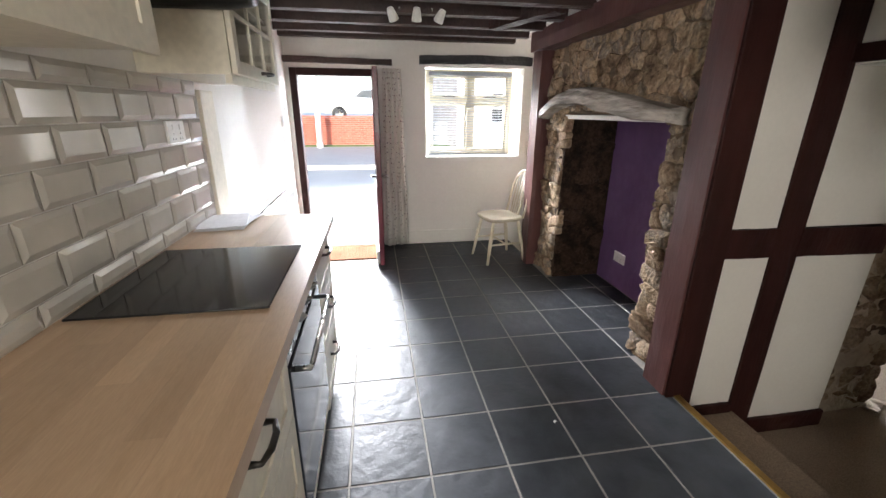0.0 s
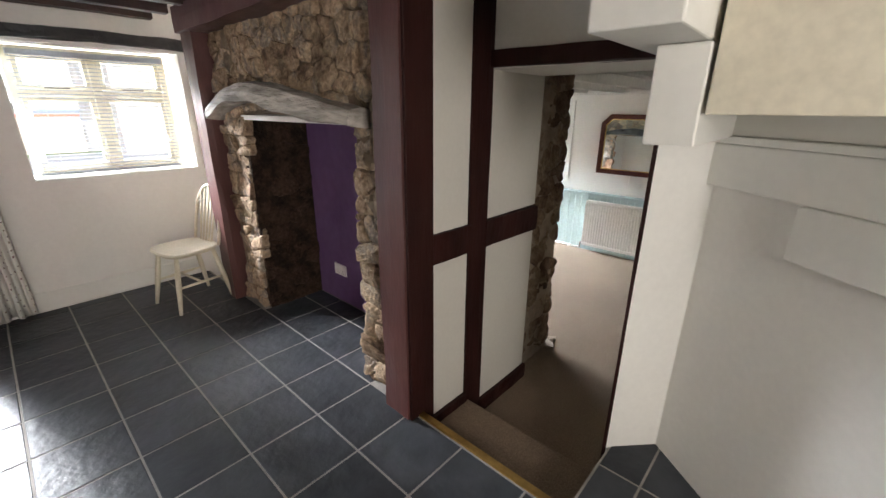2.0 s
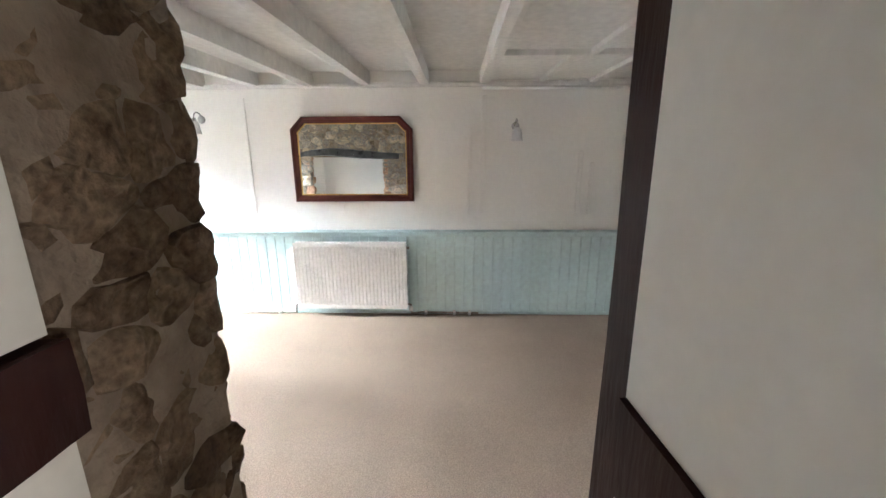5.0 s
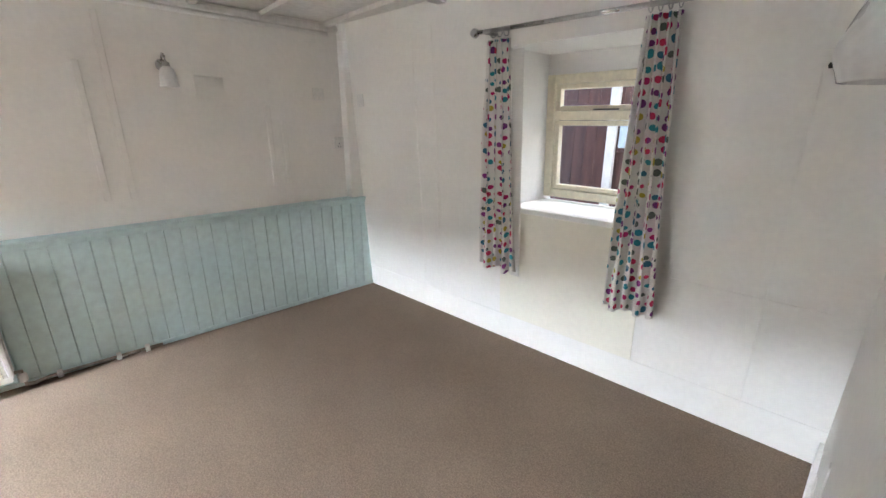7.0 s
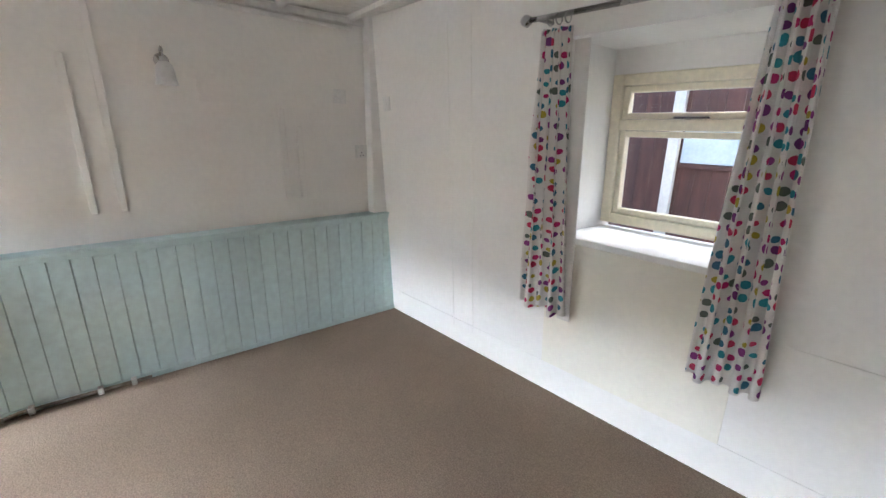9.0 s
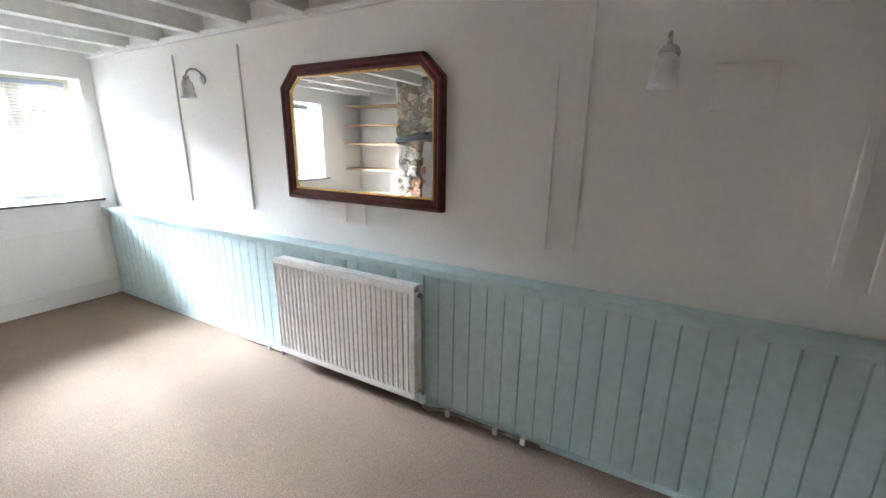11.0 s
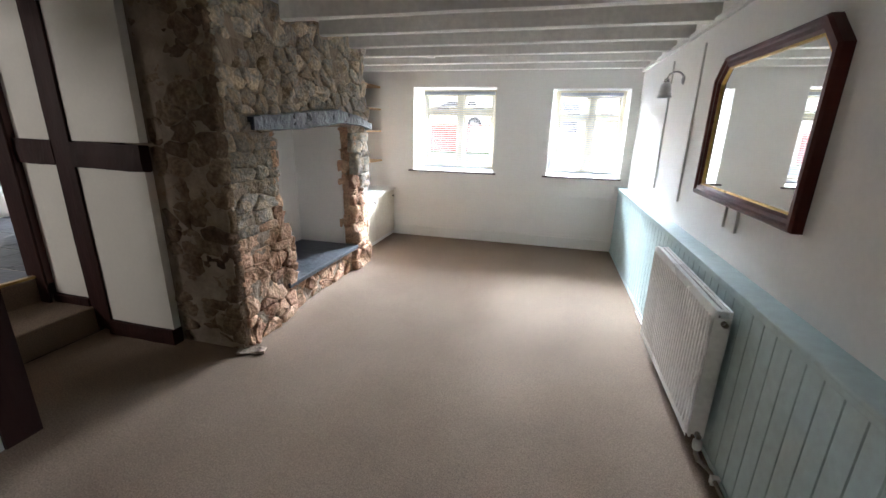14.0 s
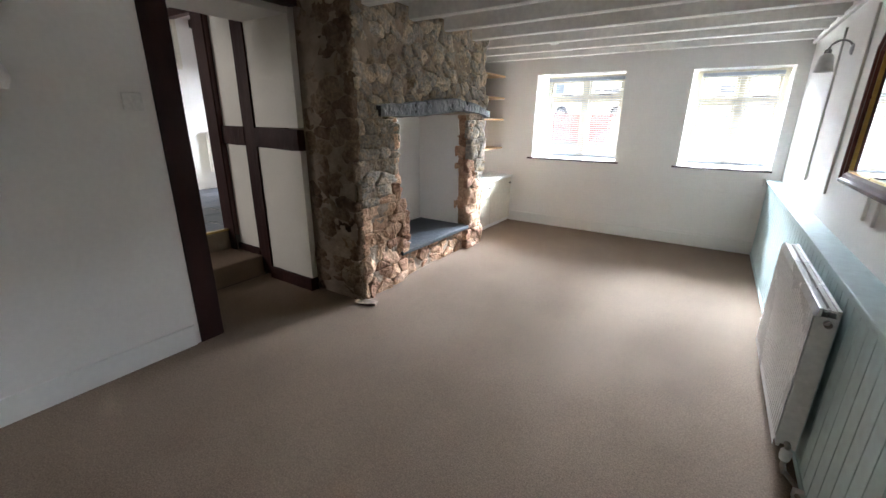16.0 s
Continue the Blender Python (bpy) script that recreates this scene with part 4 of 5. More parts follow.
def wall_unit(label, y0, y1, z0, z1, glazed):
    t = thing("wall_cabinet", label, "cabinet", "kitchen wall cabinets")
    if not glazed:
        part("body", box((KX + 0.001, y0, z0), (UX - 0.022, y1, z1)), M["cream"], t)
        d = front_panel(t, "cabinet_door", y0 + 0.002, y1 - 0.002, z0 - 0.01, z1, UX)
        return t
    part("body", boxes([((KX + 0.001, y0, z0), (UX - 0.022, y0 + 0.018, z1)), ((KX + 0.001, y1 - 0.018, z0), (UX - 0.022, y1, z1)), ((KX + 0.001, y0 + 0.018, z0), (UX - 0.022, y1 - 0.018, z0 + 0.018)), ((KX + 0.001, y0 + 0.018, z0 + 0.018), (KX + 0.01, y1 - 0.018, z1))]), M["cream"], t)
    part("shelf", box((KX + 0.011, y0 + 0.019, z0 + 0.27), (UX - 0.03, y1 - 0.019, z0 + 0.285)), M["cream"], t)
    # drop rail under the doors
    part("pelmet", boxes([((UX - 0.045, y0, z0 - 0.03), (UX - 0.022, y1, z0 - 0.001)), ]), M["cream"], t)
    b = 0.05
    d = part("cabinet_door", boxes([((UX - 0.02, y0 + 0.002, z0), (UX, y0 + b, z1)), ((UX - 0.02, y1 - b, z0), (UX, y1 - 0.002, z1)), ((UX - 0.02, y0 + b, z0), (UX, y1 - b, z0 + b)), ((UX - 0.02, y0 + b, z1 - b), (UX, y1 - b, z1))], 0.003), M["cream"], t)
    for i in (1, 2):
        yy = y0 + b + (y1 - y0 - 2 * b) * i / 3
        part("glazing_bar", box((UX - 0.015, yy - 0.008, z0 + b), (UX - 0.002, yy + 0.008, z1 - b), 0.002), M["cream"], d)
    for i in (1, 2):
        zz = z0 + b + (z1 - z0 - 2 * b) * i / 3
        part("glazing_bar", box((UX - 0.0145, y0 + b, zz - 0.008), (UX - 0.0025, y1 - b, zz + 0.008), 0.002), M["cream"], d)
    g = part("pane", box((UX - 0.012, y0 + b, z0 + b), (UX - 0.008, y1 - b, z1 - b)), M["glass"], d)
    g.visible_shadow = False
    handle(d, (UX, (y0 + y1) / 2 + 0.05, z0 + 0.03), (0, 1, 0), (1, 0, 0), 0.09)
    return t


wall_unit("cream wall cabinet with glazed door and pelmet", 0.42, 1.11, 1.535, 2.10, True)
wall_unit("cream shaker wall cabinet over the worktop", -0.76, -0.15, 1.54, 2.10, False)
wall_unit("cream shaker wall cabinet over the worktop end", -1.37, -0.77, 1.54, 2.10, False)
hd = thing("cooker_hood", "dark curved cooker hood between the wall cabinets", "cooker hood")
bm = bmesh.new()
add_tube(bm, [(KX + 0.02, 0.38, 1.745), (-0.62, 0.36, 1.745), (-0.53, 0.30, 1.745), (-0.50, 0.13, 1.745), (-0.53, -0.04, 1.745), (-0.62, -0.10, 1.745), (KX + 0.02, -0.12, 1.745)], 0.018, 8)
part("rim", bm, M["black"], hd)
part("canopy", box((KX + 0.001, -0.10, 1.755), (-0.58, 0.36, 1.80), 0.01), M["cream"], hd)
part("duct_cover", box((KX + 0.001, 0.0, 1.80), (-0.74, 0.26, 2.12), 0.004), M["cream"], hd)


def radiator(name, label, axis, at, deep, z0, z1, out, ribs):
    """A double panel radiator with pressed ribs, grille and side caps. It runs along y at x = at and faces out (+1 or -1)."""
    t = thing(name, label, "radiator")
    y0, y1 = axis
    xf = at + out * deep
    bm = bmesh.new()
    n = ribs
    w = (y1 - y0) / n
    prof = []
    for i in range(n):
        a = y0 + i * w
        prof += [(a, 0.0), (a + w * 0.34, 0.0), (a + w * 0.46, -0.009), (a + w * 0.88, -0.009)]
    prof.append((y1, 0.0))
    zs = [(z0, 0), (z0 + 0.03, 0), (z0 + 0.045, 1), (z1 - 0.045, 1), (z1 - 0.03, 0), (z1, 0)]
    rows = [[bm.verts.new((xf + out * d * k, y, z)) for y, d in prof] for z, k in zs]
    for r1, r2 in zip(rows, rows[1:]):
        for i in range(len(prof) - 1):
            bm.faces.new((r1[i], r1[i + 1], r2[i + 1], r2[i]))
    part("front_panel", bm, M["radiator"], t)
    part("front_core", box((xf - out * 0.022, y0, z0), (xf - out * 0.0105, y1, z1), 0.003), M["radiator"], t)
    part("back_panel", box((at + out * 0.022, y0, z0), (at + out * 0.034, y1, z1), 0.003), M["radiator"], t)
    for y in (y0, y1):
        s = 1 if y == y1 else -1
        part("side_cap", box((at + out * 0.03, y, z0 + 0.02), (xf - out * 0.004, y + s * 0.006, z1 - 0.03), 0.002), M["radiator"], t)
    part("top_grille", boxes([((at + out * 0.036, y0 + 0.005, z1 - 0.012), (at + out * 0.05, y1 - 0.005, z1 - 0.004)), ((xf - out * 0.036, y0 + 0.005, z1 - 0.012), (xf - out * 0.024, y1 - 0.005, z1 - 0.004))] + [((at + out * 0.052, y0 + 0.02 + (y1 - y0 - 0.04) * i / 4 - 0.01, z1 - 0.012), (xf - out * 0.038, y0 + 0.02 + (y1 - y0 - 0.04) * i / 4 + 0.01, z1 - 0.004)) for i in range(5)]), M["radiator"], t)
    fins = bmesh.new()
    for i in range(int((y1 - y0) / 0.03)):
        a = y0 + 0.015 + i * 0.03
        add_box(fins, (at + out * 0.036, a, z0 + 0.04), (xf - out * 0.024, a + 0.002, z1 - 0.05))
    part("convector_fins", fins, M["inside"], t)
    for y in (y0 + 0.12, y1 - 0.12):
        part("bracket", box((at, y - 0.015, z0 + 0.05), (at + out * 0.0215, y + 0.015, z1 - 0.08)), M["radiator"], t)
    return t


RZ0, RZ1 = -0.28, 0.33
rl = radiator("radiator", "white double panel radiator below the mirror", (0.225, 1.215), XE - 0.016, 0.095, RZ0, RZ1, -1, 30)
ra = XE - 0.07
part("valve", lathe([(0.016, 0), (0.019, 0.012), (0.019, 0.04), (0.012, 0.05), (0.001, 0.051)], (ra, 0.195, RZ0 - 0.03)), M["white_plastic"], rl, "white radiator valve cap")
part("valve_body", tube([(ra, 0.225, RZ0 + 0.03), (ra, 0.196, RZ0 + 0.03), (ra, 0.194, RZ0 - 0.02), (ra, 0.19, -0.33), (ra, 0.15, -0.337)], 0.011), M["pipe"], rl)
part("air_vent", lathe([(0.012, -0.02), (0.012, 0.0), (0.006, 0.008), (0.001, 0.009)], (ra, 0.216, RZ1 - 0.05), "y", 12), M["pipe"], rl)
pi = thing("radiator_pipes", "bare pipes running along the skirting to the radiator", "pipe")
part("pipe", tube([(ra, 0.16, -0.335), (ra + 0.03, 0.1, -0.337), (ra + 0.03, -0.42, -0.342)], 0.009), M["pipe"], pi)
part("pipe", tube([(ra, 1.235, RZ0 + 0.03), (ra, 1.25, RZ0 + 0.02), (ra, 1.255, -0.335), (ra + 0.03, 1.3, -0.34), (ra + 0.03, 1.72, -0.342)], 0.009), M["pipe"], pi)
for y in (0.06, -0.2, -0.34, 1.42):
    part("pipe_clip", box((ra + 0.016, y - 0.012, -0.36), (ra + 0.05, y + 0.012, -0.322), 0.004), M["white_plastic"], pi)
radiator("radiator", "white double panel radiator on the kitchen side wall", (1.40, 2.38), KX, 0.105, 0.22, 0.79, 1, 26)


def chair():
    """A cream painted hoop-back kitchen chair; its front looks along -x."""
    t = thing("kitchen_chair", "cream painted wooden hoop-back chair with stick back", "chair")
    seat = bmesh.new()
    n = 24
    top, bot, mid_ = [], [], []
    for k in range(n):
        a = 2 * math.pi * k / n
        x, y = math.copysign(abs(math.cos(a)) ** 0.62, math.cos(a)) * 0.20, math.copysign(abs(math.sin(a)) ** 0.62, math.sin(a)) * (0.205 - 0.02 * math.cos(a))
        top.append(seat.verts.new((x * 0.96, y * 0.96, 0.45)))
        mid_.append(seat.verts.new((x, y, 0.437)))
        bot.append(seat.verts.new((x * 0.93, y * 0.93, 0.418)))
    c = seat.verts.new((0.02, 0, 0.440))
    for k in range(n):
        j = (k + 1) % n
        for f in ((top[k], top[j], c), (mid_[k], mid_[j], top[j], top[k]), (bot[k], bot[j], mid_[j], mid_[k])):
            seat.faces.new(f)
    seat.faces.new(bot[::-1])
    part("seat", seat, M["chair"], t)
    feet = {}
    for sx, sy in ((-1, -1), (-1, 1), (1, -1), (1, 1)):
        a, b = Vector((sx * 0.13, sy * 0.13, 0.425)), Vector((sx * 0.20, sy * 0.18, 0.0))
        feet[sx, sy] = (a, b)
        part("leg", tube([a, a.lerp(b, 0.35), a.lerp(b, 0.6), b], [0.013, 0.019, 0.018, 0.012], 10), M["chair"], t)
    def on(s, f):
        return feet[s][0].lerp(feet[s][1], f)
    for sy in (-1, 1):
        part("stretcher", tube([on((-1, sy), 0.55), on((-1, sy), 0.55).lerp(on((1, sy), 0.55), 0.5), on((1, sy), 0.55)], [0.008, 0.012, 0.008]), M["chair"], t)
    part("stretcher", tube([Vector((0, -0.155, 0.19)), Vector((0, 0.155, 0.19))], 0.009), M["chair"], t)
    hoop = []
    for k in range(21):
        a = math.pi * k / 20
        yy, zz = -0.165 * math.cos(a), math.sin(a) ** 0.7 * 0.43
        hoop.append((0.165 + zz * 0.21, yy * (1 + 0.12 * math.sin(a)), 0.44 + zz))
    part("hoop", tube(hoop, 0.0115, 8), M["chair"], t)
    for i in range(5):
        y = -0.10 + 0.05 * i
        h = 0.43 * (1 - (y / 0.18) ** 2) ** 0.36
        part("spindle", tube([(0.16, y * 0.75, 0.44), (0.165 + h * 0.21, y, 0.44 + h)], [0.0065, 0.0055], 6), M["chair"], t)
    return t


ch = chair()
ch.matrix_basis = pose(1.03, 2.50, 0, 0, 0, 10)

dm = tagged(part("door_mat", box((-0.86, 2.63, 0.0), (-0.12, KY - 0.015, 0.014), 0.005), M["mat"]), "reddish brown coir mat inside the front door", "door mat")

tagged(part("paint_chip", rough_beam((0.622, 0.205, 0.003), (0.636, 0.212, 0.003), 0.010, 0.005, 91, 0.002, 4), M["gloss_white"]), "small white chip lying on the slate floor", "chip")
sp = thing("ceiling_spotlight", "ceiling light bar with four frosted spot heads", "ceiling light")
part("bar", box((-0.02, 1.85, KC - 0.03), (0.30, 1.91, KC - 0.001), 0.006), M["steel"], sp)
for i, (x, y, dx) in enumerate(((0.04, 1.80, -0.05), (0.15, 1.78, 0.0), (0.26, 1.80, 0.05))):
    part("arm", tube([(x, 1.86, KC - 0.03), (x, y, KC - 0.075)], 0.005), M["steel"], sp)
    hdm = part("spot_head", lathe([(0.001, 0.05), (0.02, 0.045), (0.026, 0.02), (0.034, -0.03), (0.030, -0.035)], (0, 0, 0)), M["white_plastic"], sp, "frosted glass spot head")
    hdm.matrix_basis = pose(x + dx, y - 0.02, KC - 0.115, 25, dx * 500, 0)

# boxed-in joinery beside the passage
bj = thing("boxed_joinery", "white painted boxing and cupboard beside the passage", "cupboard", kind="structure")
part("upper_box", box((1.10, -0.66, 1.59), (1.93, -0.475, KC), 0.006), M["gloss_white"], bj)
part("lower_box", box((1.345, -0.665, 1.355), (1.93, -0.545, 1.588), 0.006), M["gloss_white"], bj)
part("cupboard", box((1.34, -1.3, 1.43), (1.95, -0.675, KC), 0.004), M["cream"], bj, "cream boarded cupboard")
# the slanting wall under the stairs, in its own axes: along it, out of it, up
SLANT = Matrix(((-0.622, -0.783, 0, 1.94), (-0.783, 0.622, 0, -0.628), (0, 0, 1, 0), (0, 0, 0, 1)))
for name, lo, hi, mt_, b in (("under_stair_wall", (0.0, -0.14, -0.2), (1.36, 0.0, 2.12), "wall", 0), ("upper_rail", (0.004, 0.002, 1.19), (1.36, 0.03, 1.335), "gloss_white", 0.004), ("ledge", (0.004, 0.002, 1.337), (1.36, 0.05, 1.36), "gloss_white", 0.004), ("upper_board", (0.004, 0.002, 1.362), (1.36, 0.022, 2.12), "gloss_white", 0.003), ("step_block", (0.36, 0.002, 1.03), (0.85, 0.045, 1.188), "gloss_white", 0.004)):
    bm = box(lo, hi, b)
    bm.transform(SLANT)
    part(name, bm, M[mt_], bj)

# mantel beams


def mantel(name, label, material, x, y0, y1, z, bow, depth, high, seed):
    bm = bmesh.new()
    rings = []
    n = 22
    for i in range(n + 1):
        f = i / n
        y = y0 + (y1 - y0) * f
        c = z + bow * math.sin(math.pi * f) ** 0.8 - bow * 0.35 * math.sin(2 * math.pi * f)
        h = high * (0.55 + 0.45 * math.sin(math.pi * min(1, f * 1.15)))
        ring = []
        for j, (a, b) in enumerate(((-1, -0.5), (-1.05, 0), (-0.9, 0.5), (-0.2, 0.62), (1, 0.5), (1, -0.5), (0, -0.62))):
            q = noise.noise(Vector((f * 9, j * 2.1, seed))) * 0.016
            ring.append(bm.verts.new((x + a * depth / 2 + q, y, c + b * h + noise.noise(Vector((f * 8, j * 2.1, seed + 5))) * 0.014)))
        rings.append(ring)
    for a, b in zip(rings, rings[1:]):
        for k in range(7):
            bm.faces.new((a[k], a[(k + 1) % 7], b[(k + 1) % 7], b[k]))
    bm.faces.new(rings[0][::-1])
    bm.faces.new(rings[-1])
    return tagged(part(name, bm, material), label, "mantel beam")


mantel("mantel_beam", "worn grey-white bowed oak mantel beam over the fireplace", M["mantel_top"], 1.325, 0.60, 2.22, 1.40, 0.105, 0.17, 0.11, 1)
mantel("mantel_beam", "black painted adzed mantel beam over the hearth", M["lead"], 2.835, 0.64, 2.28, 1.01, 0.055, 0.16, 0.115, 2)
tagged(part("recess_soffit", box((1.36, 0.72, 1.365), (1.84, 1.95, 1.395)), M["wall"]), "white plastered underside of the fireplace recess", "soffit", kind="structure")
tagged(part("hearth_slab", box((2.236, 0.89, -0.135), (2.87, 1.993, -0.10), 0.006), M["hearth_slate"]), "dark grey slate hearth slab", "hearth")

# ---------------------------------------------------------------- living room things
wp = thing("wainscot", "duck-egg blue tongue-and-groove panelling on the party wall", "panelling", kind="structure")
y = YB
while y < YF - 0.01:
    y1 = min(y + 0.085, YF)
    bm = bmesh.new()
    b = 0.004
    pts = [(0, y), (0.010, y + 0.0005), (0.016, y + b), (0.016, y1 - b), (0.010, y1 - 0.0005), (0, y1)]
    lo = [bm.verts.new((XE - d, yy, ZL)) for d, yy in pts]
    hi = [bm.verts.new((XE - d, yy, 0.372)) for d, yy in pts]
    for i in range(len(pts) - 1):
        bm.faces.new((lo[i], lo[i + 1], hi[i + 1], hi[i]))
    bm.faces.new(lo)
    bm.faces.new(hi)
    part("board", bm, M["teal"], wp)
    y += 0.085
part("dado_rail", boxes([((XE - 0.03, YB, 0.372), (XE, YF, 0.40)), ((XE - 0.042, YB, 0.40), (XU, YF, 0.415))], 0.004), M["teal"], wp)
part("foot_rail", box((XE - 0.024, YB, ZL), (XE - 0.0165, YF, ZL + 0.03), 0.003), M["teal"], wp)

# papered-over joints and pipe boxing on the upper wall
for yb, z0, z1 in ((-0.33, 0.56, 1.3), (-0.45, 0.56, 1.55), (-1.28, 0.56, 1.1), (-1.38, 0.56, 1.0), (0.80, 0.56, 0.674), (0.66, 0.56, 0.674), (1.6, 0.56, 1.55), (2.3, 0.56, 1.55)):
    structure("wall_batten", box((XU - 0.014, yb - 0.016, z0), (XU, yb + 0.016, z1), 0.004), M["wall_cool"], "painted-over vertical batten on the wall", "batten")
structure("corner_boxing", box((XE - 0.01, YB, 0.4155), (XU, YB + 0.15, LC), 0.006), M["gloss_white"], "white boxed-in pipes in the corner", "boxing")
for x0, x1, z0, z1 in ((3.62, 4.44, -0.05, 0.27), (4.56, 5.34, -0.22, 0.27)):
    structure("wall_panel_front", boxes([((x0, YF - 0.006, z0), (x0 + 0.02, YF, z1)), ((x1 - 0.02, YF - 0.006, z0), (x1, YF, z1)), ((x0 + 0.02, YF - 0.006, z0), (x1 - 0.02, YF, z0 + 0.02)), ((x0 + 0.02, YF - 0.006, z1 - 0.02), (x1 - 0.02, YF, z1))], 0.002), M["wall"], "white painted panel moulding under the window", "moulding")
structure("panel_back", box((3.22, YB + 0.001, -0.186), (4.04, YB + 0.006, 0.50), 0.002), M["cream_wall"], "cream painted board under the back window", "panel")
for x in (4.55, 4.72, 2.75):
    structure("wall_joint", box((x - 0.004, YB, -0.24), (x + 0.004, YB + 0.003, 1.55), 0.001), M["wall_cool"], "painted board joint on the back wall", "joint")
structure("back_ledge", box((2.55, YB, 0.30), (3.1, YB + 0.004, 0.315), 0.001), M["wall_cool"], "painted board joint on the back wall", "joint")
structure("pipe_cover", tube([(XU - 0.035, -0.43, 1.605), (XU - 0.035, -1.75, 1.595)], 0.014), M["gloss_white"], "white painted pipe along the wall top", "pipe")
structure("west_panel", boxes([((XW, -1.45, ZL + 0.17), (XW + 0.004, -1.42, 0.2)), ((XW, -1.9, ZL + 0.17), (XW + 0.004, -1.45, ZL + 0.2))], 0.001), M["wall"], "painted-over panel joint on the wall", "joint")

# mirror
mt = thing("wall_mirror", "mahogany framed mirror with clipped top corners", "mirror")


def clipped(y0, y1, z0, z1, cut):
    return [(y0, z0), (y1, z0), (y1, z1 - cut), (y1 - cut, z1), (y0 + cut, z1), (y0, z1 - cut)]


def ring_mesh(levels):
    """Rings of (x, clipped outline) joined one to the next."""
    bm = bmesh.new()
    rings = [[bm.verts.new((x, a, b)) for a, b in o] for x, o in levels]
    for r1, r2 in zip(rings, rings[1:]):
        for k in range(6):
            bm.faces.new((r1[k], r1[(k + 1) % 6], r2[(k + 1) % 6], r2[k]))
    return bm


def inset(d):
    return clipped(0.155 + d, 1.205 - d, 0.675 + d, 1.395 - d, 0.105 - 0.41 * d * 1.4)


part("frame", ring_mesh([(XU, inset(0)), (XU - 0.035, inset(0.0)), (XU - 0.045, inset(0.008)), (XU - 0.045, inset(0.02)), (XU - 0.036, inset(0.028)), (XU - 0.036, inset(0.044)), (XU - 0.026, inset(0.055)), (XU - 0.012, inset(0.055))]), M["mahogany"], mt, "dark mahogany moulded frame")
part("slip", ring_mesh([(XU - 0.024, inset(0.0552)), (XU - 0.024, inset(0.063)), (XU - 0.010, inset(0.066))]), M["gilt"], mt, "gilt inner slip")
bm = bmesh.new()
a_, b_ = [(XU - 0.016, inset(0.060)), (XU - 0.010, inset(0.060))]
lo = [bm.verts.new((a_[0], p, q)) for p, q in a_[1]]
hi = [bm.verts.new((b_[0], p, q)) for p, q in b_[1]]
bm.faces.new(lo)
bm.faces.new(hi)
for k in range(6):
    bm.faces.new((lo[k], lo[(k + 1) % 6], hi[(k + 1) % 6], hi[k]))
part("mirror_plate", bm, M["mirror"], mt, "mirror glass")


def wall_light(label, p, out):
    """A steel back plate and swan neck with a downward bell of frosted glass."""
    t = thing("wall_light", label, "wall light", "living room wall lights")
    p, o = Vector(p), Vector(out)
    prof = [(0.001, 0.014), (0.02, 0.012), (0.032, 0.004), (0.034, 0.0)]
    bp = lathe(prof, (0, 0, 0), "x")
    pl = part("back_plate", bp, M["steel"], t)
    pl.matrix_basis = Matrix.Translation(p) @ (Matrix.Identity(4) if o.x > 0 else Matrix.Rotation(math.pi, 4, "Z"))
    pts = [p + o * (0.055 - 0.055 * math.cos(a)) + Vector((0, 0, 0.055 * math.sin(a))) for a in [math.pi * k / 10 for k in range(11)]]
    part("arm", tube(pts, 0.006), M["steel"], t)
    e = pts[-1]
    part("lamp_holder", lathe([(0.001, 0.01), (0.017, 0.006), (0.019, -0.02), (0.012, -0.022)], e), M["steel"], t)
    part("shade", lathe([(0.019, -0.016), (0.034, -0.03), (0.041, -0.06), (0.044, -0.10), (0.05, -0.122), (0.047, -0.122), (0.040, -0.098), (0.037, -0.06), (0.030, -0.033), (0.017, -0.019)], e, "z", 24), M["white_glass"], t, "frosted glass bell shade")
    return t


M["white_glass"] = mat("frosted_white_glass", (0.72, 0.71, 0.69), (0.66, 0.65, 0.63), 8, 0.3, 0.02, 40)
wall_light("steel wall light with frosted bell shade near the window", (XU, 1.98, 1.38), (-1, 0, 0))
wall_light("steel wall light with frosted bell shade beside the mirror", (XU, -0.715, 1.305), (-1, 0, 0))
lantern = thing("wall_lantern", "pointed frosted glass wall light on the passage wall", "wall light")
LX, LY, LZ = XW + 0.06, -1.2, 1.06
part("back_plate", box((XW, LY - 0.03, LZ + 0.02), (XW + 0.02, LY + 0.03, LZ + 0.16), 0.004), M["steel"], lantern)
part("shade", lathe([(0.001, 0.24), (0.03, 0.235), (0.090, 0.06), (0.092, 0.04), (0.078, 0.0), (0.072, 0.0), (0.084, 0.042), (0.026, 0.22)], (LX + 0.02, LY, LZ), "z", 28), M["white_glass"], lantern, "frosted glass shade")
part("screw", lathe([(0.005, 0.0), (0.005, 0.004), (0.001, 0.006)], (LX + 0.02 + 0.088, LY, LZ + 0.03), "x", 10), M["pewter"], lantern)
structure("vent_cover", box((XU - 0.008, -1.03, 1.12), (XU, -0.86, 1.26), 0.003), M["wall_cool"], "painted-over vent cover on the wall", "vent")
socket("white blank plate on the party wall", (XU, -1.66, 1.19), (-1, 0, 0), 0.086, 0.086, 1, "switch")
socket("white double socket on the party wall", (XU, -1.83, 0.84), (-1, 0, 0))
socket("white light switch on the back wall", (5.30, YB, 1.15), (0, 1, 0), 0.07, 0.09, 1, "switch")
socket("white light switch beside the passage post", (XW, -0.68, 1.03), (1, 0, 0), 0.086, 0.086, 1, "switch")
socket("white light switch on the wall near the corner", (XW, -1.55, 0.86), (1, 0, 0), 0.086, 0.086, 1, "switch")
